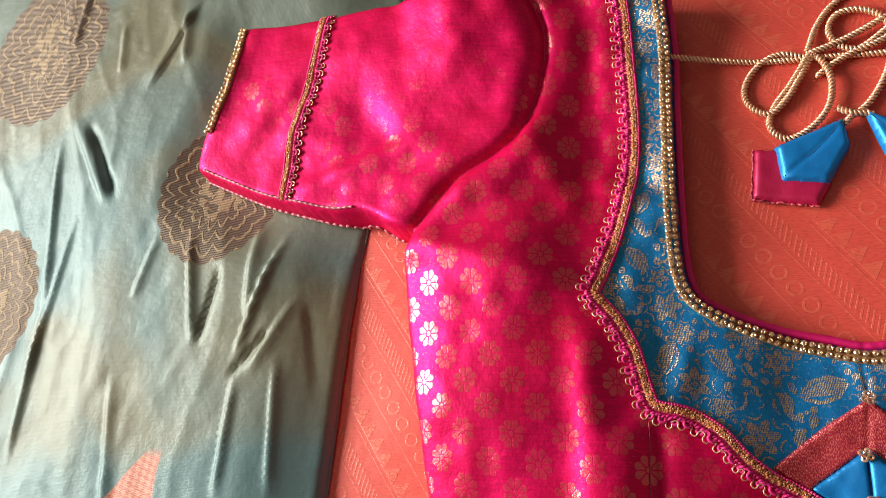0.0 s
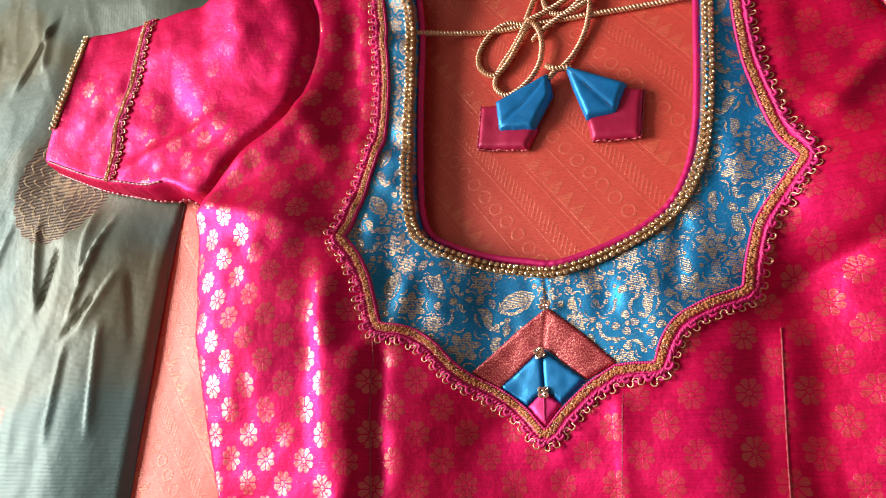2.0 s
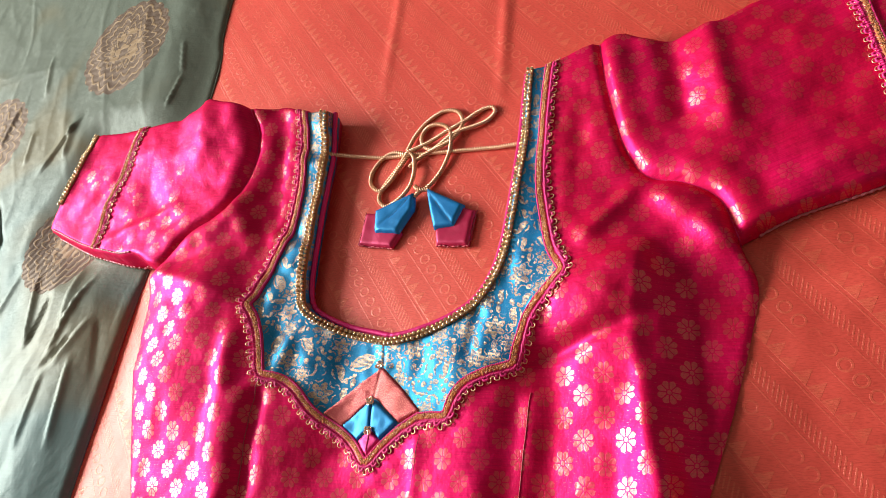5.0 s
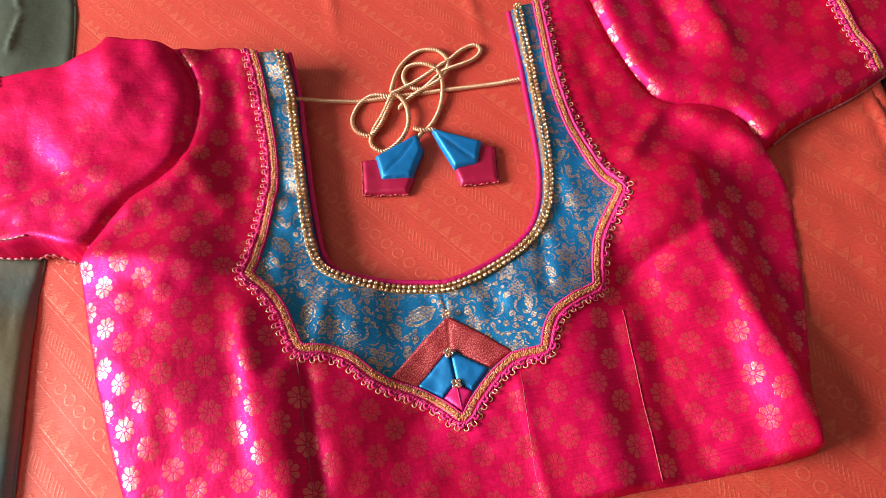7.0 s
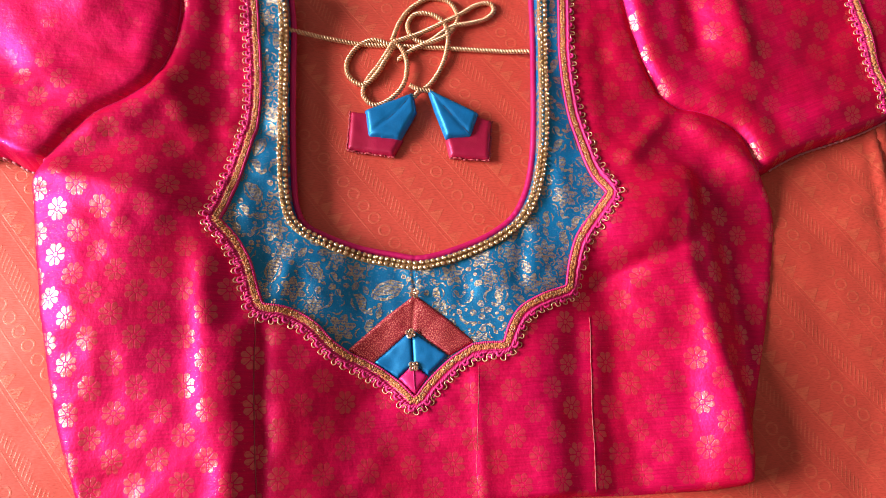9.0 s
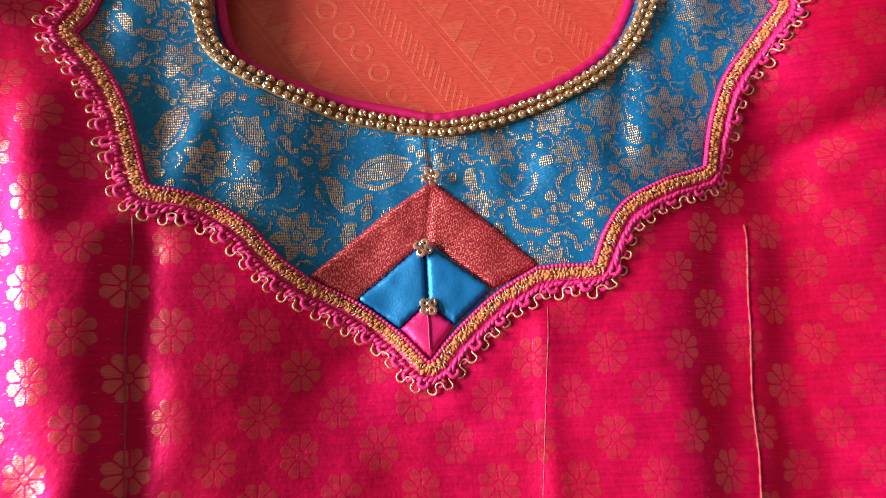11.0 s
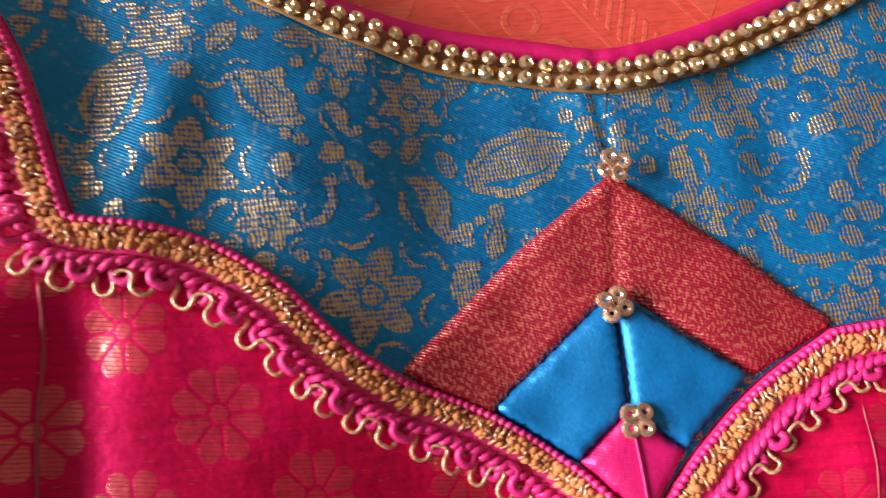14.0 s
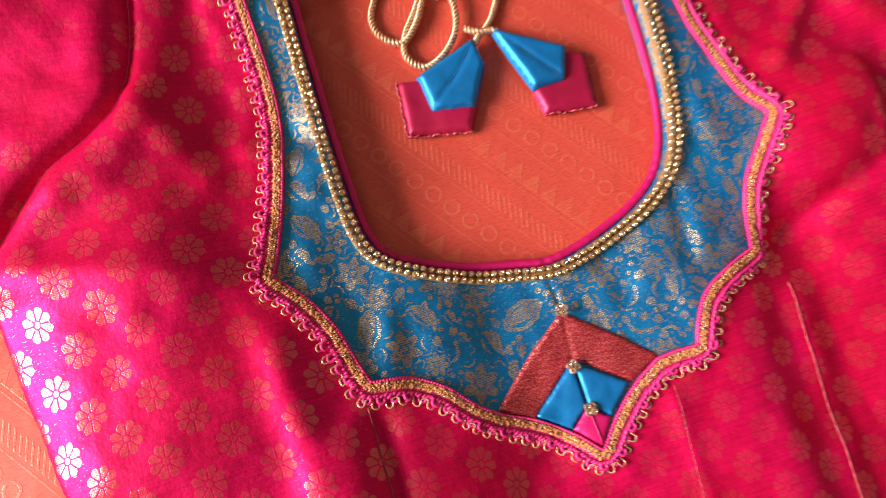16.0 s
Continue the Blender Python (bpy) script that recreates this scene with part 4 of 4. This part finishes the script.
def bead_flower(x, y, turn):
    z = float(blouse_height([x], [y])[0]) + 0.0040
    mid = raw("bead_flower", *sweep(np.array([(x - 0.0006, y, z - 0.0008), (x, y, z - 0.0004), (x + 0.0006, y, z - 0.0008)]), 0.0007), M_TAPE, blouse, "four copper gilt ring beads sewn in a cluster")
    for k in range(4):
        a = radians(turn + 90 * k)
        ob = new("ring_bead", SMALL)
        ob.parent = mid
        ob.matrix_basis = pose(x + 0.00170 * math.cos(a), y + 0.00170 * math.sin(a), z + rng.uniform(-2, 2) * 0.0001, rng.uniform(-22, 22), rng.uniform(-22, 22), 30 * k)


bead_flower(0.0040, 0.0444, 20)
bead_flower(0.0003, 0.0205, 65)
bead_flower(0.0012, 0.0015, 45)


# ---- lace ----
def lace(line, label, side=1):
    """Lace edging: a magenta cord, an ochre braid of knots, and an outer edge of thread loops. Lies to one side of the line."""
    base = even(line, 0.0008)
    mid = offset(base, side * 0.0034)
    n = len(base)
    cols = [on_blouse(offset(base, side * d), l) for d, l in ((0.0002, 0.0006), (0.0010, 0.0013), (0.0058, 0.0013), (0.0066, 0.0005))]
    f = [(j * n + i, j * n + i + 1, (j + 1) * n + i + 1, (j + 1) * n + i) for j in range(3) for i in range(n - 1)]
    trim = raw("lace_trim", np.vstack(cols), f, M_PINKTHREAD, blouse, label)
    p = even(offset(base, side * 0.0009), 0.00025)
    s = np.arange(len(p)) * 0.00025
    v, f = sweep(on_blouse(p, 0.0015), 0.00062 * (1 + 0.30 * np.sin(2 * np.pi * s / 0.0013)), 6)
    raw("edge_cord", v, f, M_PINKTHREAD, trim, "magenta twisted edge cord")
    # the braid: leaning knots in two rows with gilt threads between
    knots, gilt = [], []
    for row, d in enumerate((0.0022, 0.0031, 0.0040)):
        q = even(offset(base, side * d), 0.0010)
        t = np.gradient(q, axis=0)
        t /= np.linalg.norm(t, axis=1)[:, None] + 1e-9
        nrm = np.stack([-t[:, 1], t[:, 0]], 1) * side
        z = blouse_height(q[:, 0], q[:, 1]) + 0.0014
        for i in range(len(q)):
            lean = rng.uniform(-0.5, 0.5) + (0.6 if row % 2 else -0.6)
            ax = nrm[i] + lean * t[i]
            ax = ax / np.linalg.norm(ax) * rng.uniform(0.0007, 0.0013)
            mid3 = np.array([q[i, 0] + rng.uniform(-3, 3) * 0.0001, q[i, 1] + rng.uniform(-3, 3) * 0.0001, z[i] + rng.uniform(-2, 4) * 0.0001])
            path = np.array([mid3 - [*ax, 0.0003], mid3 + [0, 0, 0.00025], mid3 + [*ax, -0.0003]])
            if rng.random() < 0.66:
                knots.append(sweep(path, np.array([0.0004, 0.0007, 0.0004]) * rng.uniform(0.8, 1.3), 5))
            else:
                gilt.append(sweep(path + [0, 0, 0.0004], 0.00030, 4))
    v, f = merge(knots)
    tagged(raw("braid", v, f, M_BRAID, trim, "ochre chenille braid"), "", "", "", "stuff")
    v, f = merge(gilt)
    tagged(raw("gilt_thread", v, f, M_GOLDTHREAD, trim, "gilt threads through the braid"), "", "", "", "stuff")
    # loops
    for name, mat, r, out, ph, tall, lab in (("loop_edge", M_PINKTHREAD, 0.00082, 0.0079, 0.0, 0.0014, "magenta looped thread edge"),
                                             ("gilt_loop_edge", M_GOLDTHREAD, 0.00038, 0.0096, 0.2, 0.0017, "gilt looped thread edge")):
        q = even(offset(base, side * out), 0.00026)
        m = len(q)
        t = np.gradient(q, axis=0)
        t /= np.linalg.norm(t, axis=1)[:, None] + 1e-9
        nrm = np.stack([-t[:, 1], t[:, 0]], 1) * side
        u = 2 * np.pi * np.arange(m) * 0.00026 / 0.0054 + ph + 1.3 * vnoise(np.arange(m), np.zeros(m), 50, 3)
        wig = tall * (1 + 0.6 * vnoise(np.arange(m), np.zeros(m), 17, 8))
        w = q + nrm * (wig * np.sin(u))[:, None] + t * (-0.0005 * np.sin(2 * u + 0.2))[:, None]
        z = 0.0012 + 0.0006 * np.cos(u * 0.5) + 0.0004 * vnoise(np.arange(m), np.zeros(m), 9, 5)
        v, f = sweep(on_blouse(w, z), r, 5)
        raw(name, v, f, mat, trim, lab)
    # short magenta pulls that tie the loops to the braid
    ties = []
    q0, q1 = even(offset(base, side * 0.0058), 0.0017), even(offset(base, side * 0.0078), 0.0017)
    for i in range(min(len(q0), len(q1))):
        a, b = q0[i], q1[i] + np.array([rng.uniform(-1, 1), rng.uniform(-1, 1)]) * 0.0006
        path = on_blouse(np.array([a, (a + b) / 2, b]), 0.0)
        path[:, 2] += (0.0010, 0.0019, 0.0010)
        ties.append(sweep(path, np.array([0.0006, 0.00075, 0.0005]), 5))
    v, f = merge(ties)
    tagged(raw("tie_thread", v, f, M_PINKTHREAD, trim, "short magenta tie threads"), "", "", "", "stuff")
    return trim


lace(YOKE, "magenta and gold looped lace along the yoke", -1)
lace(raised("-303,308 -306,270 -309,235 -312,200 -314,166"), "magenta and gold looped lace round the sleeve", 1)
lace(spline("316,303 322,250 328,200 334,152"), "magenta and gold looped lace round the sleeve", -1)

# thin rose strips added along the darts for the gleam on their edges
for text in ("-86.5,31 -87,-3 -86.5,-42 -85,-74", "106,24 102,-22 98,-73", "39,0 36,-30 33,-60"):
    strip("dart_edge", raised(text), 0.00032 if text[0] != "3" else 0.0002, M_DART, blouse, 0.0002 if text[0] != "3" else -0.0001, "", 0.3, 0.005)


# ---- tie cord and its two cloth tassels ----
def rope(name, text, parent, z0, lifts, r=0.00082, pitch=0.0040, label=""):
    """Two strands twisted round a curve."""
    p = spline(text, 0.0004)
    s = np.arange(len(p)) * 0.0004
    z = z0 + np.interp(np.linspace(0, 1, len(p)), np.linspace(0, 1, len(lifts)), lifts)
    t = np.gradient(p, axis=0)
    t /= np.linalg.norm(t, axis=1)[:, None] + 1e-9
    nrm = np.stack([-t[:, 1], t[:, 0]], 1)
    pieces = []
    for k in range(2):
        a = 2 * np.pi * (s / pitch + k / 2)
        q = np.column_stack([p + nrm * (0.00108 * np.cos(a))[:, None], z + 0.00108 * np.sin(a)])
        pieces.append(sweep(q, r, 5))
    v, f = merge(pieces)
    return raw(name, v, f, M_CORD, parent, label)


cord = thing("tie_cord", "twisted gold tie cord looped loosely on the orange cloth", "cord")
ZR = ZC + 0.0016
rope("cord_run", "-69,226 -50,225 -33,223 -10,220 10,219 30,217 53,215 75,213 96,210", cord, ZR, (0.012, 0.004, 0, 0.0006, 0, 0.0005, 0, 0, 0.004))
rope("cord_loop", "-2,220 -14,224 -25,219 -32,208 -31,197 -22,190 -13,197 -6,208 1,220 6,214 8,202 5,189 -4,179 -15,175 -22,183 -19,194 -10,206 0,222", cord, ZR,
     (0.001, 0.001, 0, 0, 0.001, 0.002, 0.001, 0.003, 0.002, 0.001, 0, 0, 0.001, 0.002))
rope("cord_loop", "-1,223 5,238 14,250 27,257 40,253 45,240 38,227 24,220 14,224 10,234 15,243 26,243 35,235 37,222 33,206 25,192 17,184", cord, ZR,
     (0.002, 0.001, 0, 0, 0.001, 0.002, 0.003, 0.001, 0.001, 0.002, 0.003, 0.001, 0, 0.001))
rope("cord_loop", "0,221 14,226 30,233 46,242 58,250 68,252 71,246 64,239 52,235 40,232 26,222 10,214 2,208", cord, ZR, (0.003, 0.002, 0.003, 0.001, 0, 0, 0.002, 0.003, 0.002, 0.001))
rope("cord_end", "17,185 14,182 11,178", cord, ZR, (0.001, 0.003, 0.003))
rope("cord_end", "9,189 14,184 22,183 24,180", cord, ZR, (0.001, 0.004, 0.003, 0.003))


def flat_pad(name, text, material, parent, z0, puff, label="", ridge=None):
    p = np.array([[float(a) for a in w.split(",")] for w in text.split()]) * MM
    line = even(np.vstack([p, p[:1]]), 0.0012)[:-1]
    closed = np.vstack([line, line[:1]])

    def height(x, y):
        d = dist(x, y, closed)
        r = np.sqrt(1 - (1 - np.clip(d / 0.0035, 0, 1)) ** 2)
        z = z0 + puff * r + 0.0004 * r * vnoise(x, y, 0.008, 4)
        if ridge is not None:
            z = z - 0.0006 * np.exp(-(dist(x, y, ridge) / 0.0013) ** 2) * r
        return z
    return cloth(name, line, 0.0013, height, material, parent, label)


def tassel(square, kite, ridge_text, tilt):
    t = thing("cloth_tassel", "blue satin kite over crimson square, tied to gold cord", "tassel", "tassels of the tie cord")
    flat_pad("square", square, M_CRIMSON, t, ZC + 0.0006, 0.0042, "crimson silk square with a raw edge")
    pts = np.array([[float(a) for a in w.split(",")] for w in square.split()]) * MM
    rag = even(pts[[3, 4, 0]] if tilt == 0 else pts[[1, 2, 3]], 0.0004)
    k = np.arange(len(rag))
    rag = rag + 0.0005 * np.stack([vnoise(k, k * 0.0, 3.0, 1), vnoise(k, k * 0.0, 3.0, 2)], 1)
    v, f = sweep(np.column_stack([rag, ZC + 0.0022 + 0.0008 * vnoise(k, k * 0.0, 4.0, 3)]), 0.0006 * (1 + 0.4 * vnoise(k, k * 0.0, 2.0, 4)), 5)
    raw("frayed_edge", v, f, M_DART, t, "frayed rose coloured raw edge")
    ridge = spline(ridge_text, 0.001)
    flat_pad("kite", kite, M_SATIN, t, ZC + 0.0032, 0.0050, "blue satin kite with a stitched middle", ridge)
    v, f = sweep(np.column_stack([ridge, np.full(len(ridge), ZC + 0.0075)]), 0.00016, 5)
    raw("stitch", v, f, M_STITCH, t)
    return t


tassel("-31,171 -9,168 3,149 -4,137 -34,143", "11,182 12.5,167 1,147.5 -20,150.5 -21.5,170 -6,175.5", "10,180 -1,167 -19,152", 0)
tassel("49,166 62,160.5 58,132 32,135 30,148", "20,185 36,175.5 53.5,165 47,148 30,147.5 24,168", "22,181 33,166 45,150", 1)


# ---- the cloths ----
def orange_height(x, y):
    d = 0.322 + 0.075 * np.clip(y - 0.03, -0.2, 0.2) - x
    z = ZC + 0.0010 * vnoise(x, y, 0.12, 2) + 0.0004 * vnoise(x, y, 0.03, 6)
    far = smooth(0.16, 0.30, x)
    z += far * (0.0035 * vnoise(x, y * 0.5, 0.05, 4) + 0.0012 * vnoise(x, y, 0.018, 8))
    z += fold(x, y, 0.075, 0.62, 0.074, 0.23, 0.004, 0.0022) + fold(x, y, -0.03, 0.62, -0.034, 0.26, 0.004, 0.0016)
    z += 0.0016 * np.exp(-((d - 0.006) / 0.004) ** 2) - 0.0016 * np.exp(-((d - 0.0125) / 0.0016) ** 2)
    z += far * 0.0012 * np.exp(-((d - 0.02) / 0.02) ** 2) * vnoise(x * 0.3, y, 0.012, 3)
    under = smooth(0.02, 0.0, dist(x, y, SIDE_R, SR_BOT, SEAM_R))
    z -= 0.6 * np.maximum(z - ZC, 0) * under
    drop = np.clip(1 - d / 0.005, 0, 1)
    return z - 0.014 * (1 - np.sqrt(1 - np.minimum(drop, 1) ** 2))


orange = thing("orange_saree", "orange red silk saree woven with diagonal patterns, spread under the blouse", "saree")
rim = spline("338,300 330,142 321,81 315,30 311,-19 310,-52 312,-130 316,-300", 0.004)
orange_line = np.vstack([rim, even(np.array([[0.316, -0.30], [-0.34, -0.30], [-0.34, 0.66], [0.36, 0.66], [0.338, 0.30]]), 0.006)[1:-1]])
cloth("spread_cloth", orange_line, 0.0042, orange_height, M_ORANGE, orange, "orange red silk with tone on tone weaving")
rolled = offset(rim, 0.0006)
v, f = sweep(np.column_stack([rolled, np.full(len(rolled), -0.0145)]), 0.0072, 10)
raw("folded_edge", v, f, M_ORANGE, orange, "rolled side edge of the saree")

CREASES = ((-492, 245, -447, 174, 5, -6.5), (-505, 250, -452, 170, 10, 4.0), (-517, 236, -493, 90, 4, 4.0), (-493, 110, -498, -10, 4, 4.0), (-481, 171, -497, 39, 4, 3.0),
           (-376, 150, -359, 70, 5, 4.5), (-346, 124, -357, 68, 4, -3.5), (-324, 158, -321, 84, 6, 3.5), (-300, 150, -328, 58, 4, 4.5), (-264, 132, -267, 82, 5, 3.0),
           (-302, 84, -330, 50, 4, -3.5), (-284, 100, -272, 40, 8, -4.5))
CREASES_2 = ((-412, 330, -408, 278, 6, 3.0), (-475, 332, -469, 280, 6, 3.0), (-522, 380, -528, 310, 5, 3.5), (-298, 66, -294, -20, 4, 4.0), (-324, 55, -327, -20, 4, 3.5),
             (-401, 148, -415, 100, 5, 2.5), (-288, 415, -274, 362, 3, 3.0), (-274, 368, -283, 318, 3, 3.0), (-503, 450, -481, 375, 5, 3.0), (-288, 104, -317, 50, 5, 2.5),
             (-440, 260, -400, 340, 9, 3.5), (-420, 60, -400, -80, 6, 2.5))


def green_height(x, y):
    z = 0.0010 + 0.0016 * vnoise(x, y * 0.6, 0.085, 1) + 0.0007 * vnoise(x, y * 0.4, 0.035, 2) + 0.0003 * vnoise(x, y * 0.6, 0.010, 3)
    bend = x + 0.25 * y + 0.02 * vnoise(x, y, 0.12, 7)
    z = z + 0.0010 * (1 - np.abs(vnoise(bend, y * 0.28, 0.055, 11))) ** 9 + 0.0004 * (1 - np.abs(vnoise(bend, y * 0.4, 0.028, 12))) ** 7
    for ax, ay, bx, by, w, h in CREASES + CREASES_2:
        z = z + fold(x, y, ax * MM, ay * MM, bx * MM, by * MM, w * MM * 0.45, h * MM * 0.75, 0.8)
    d = dist(x, y, GREEN_RIM)
    r = np.sqrt(1 - (1 - np.clip(d / 0.006, 0, 1)) ** 2)
    under = smooth(0.0, 0.045, dist(x, y, SL_BOT, SL_HEM, SL_TOP))
    hid = inside(np.asarray(x), np.asarray(y), SLEEVE_LINE)
    low = ZC + 0.0012 + 0.8 * bedding(x)
    z = z + 0.8 * bedding(x)
    z = np.where(hid, low, low + (z - low) * (0.12 + 0.88 * under))
    z = low + (z - low) * (0.15 + 0.85 * smooth(0.0, 0.06, d))
    return ZC + 0.0006 + r * np.maximum(z - ZC, 0.001)


SLEEVE_LINE = join(SEAM_L, SL_TOP, SL_HEM, SL_BOT)[:-1]
GREEN_RIM = spline("-252,660 -247,440 -238,380 -238,318 -246,220 -251,146 -255,118 -259,74 -261,29 -263,-13 -266,-120 -270,-300", 0.003)
green = thing("green_saree", "crumpled sea green and gold shot silk saree with woven medallions", "saree")
green_line = np.vstack([GREEN_RIM, even(np.array([[-0.27, -0.30], [-0.92, -0.30], [-0.92, 0.66], [-0.252, 0.66]]), 0.006)[1:-1]])
cloth("spread_cloth", green_line, 0.0026, green_height, M_GREEN, green, "wrinkled sea green and gold silk")
v, f = sweep(np.column_stack([offset(GREEN_RIM, -0.0006), np.full(len(GREEN_RIM), ZC + 0.0008)]), 0.0011 * (1 + 0.3 * vnoise(GREEN_RIM[:, 0], GREEN_RIM[:, 1], 0.02, 3)), 8)
raw("folded_edge", v, f, M_GREEN, green, "folded side edge of the saree")

# a dark folded cloth between the orange saree and the sheet
dark = thing("dark_cloth", "black green silk cloth folded into a narrow roll on the sheet", "cloth")
dl = spline("352,320 342,142 334,81 328,30 324,-19 323,-52 326,-300", 0.004)
v, f = sweep(np.column_stack([dl, np.full(len(dl), -0.0165) + 0.001 * vnoise(dl[:, 0], dl[:, 1], 0.03, 5)]), 0.0075 * (1 + 0.15 * vnoise(dl[:, 0], dl[:, 1], 0.02, 6)), 12)
raw("roll", v, f, M_BLACK, dark)
paper = box("paper_slip", (0.344, 0.128, -0.0222), (0.46, 0.19, -0.0208), M_PAPER, None, "", "", 0.0004)
tagged(paper, "white paper slip lying on the printed sheet", "paper")
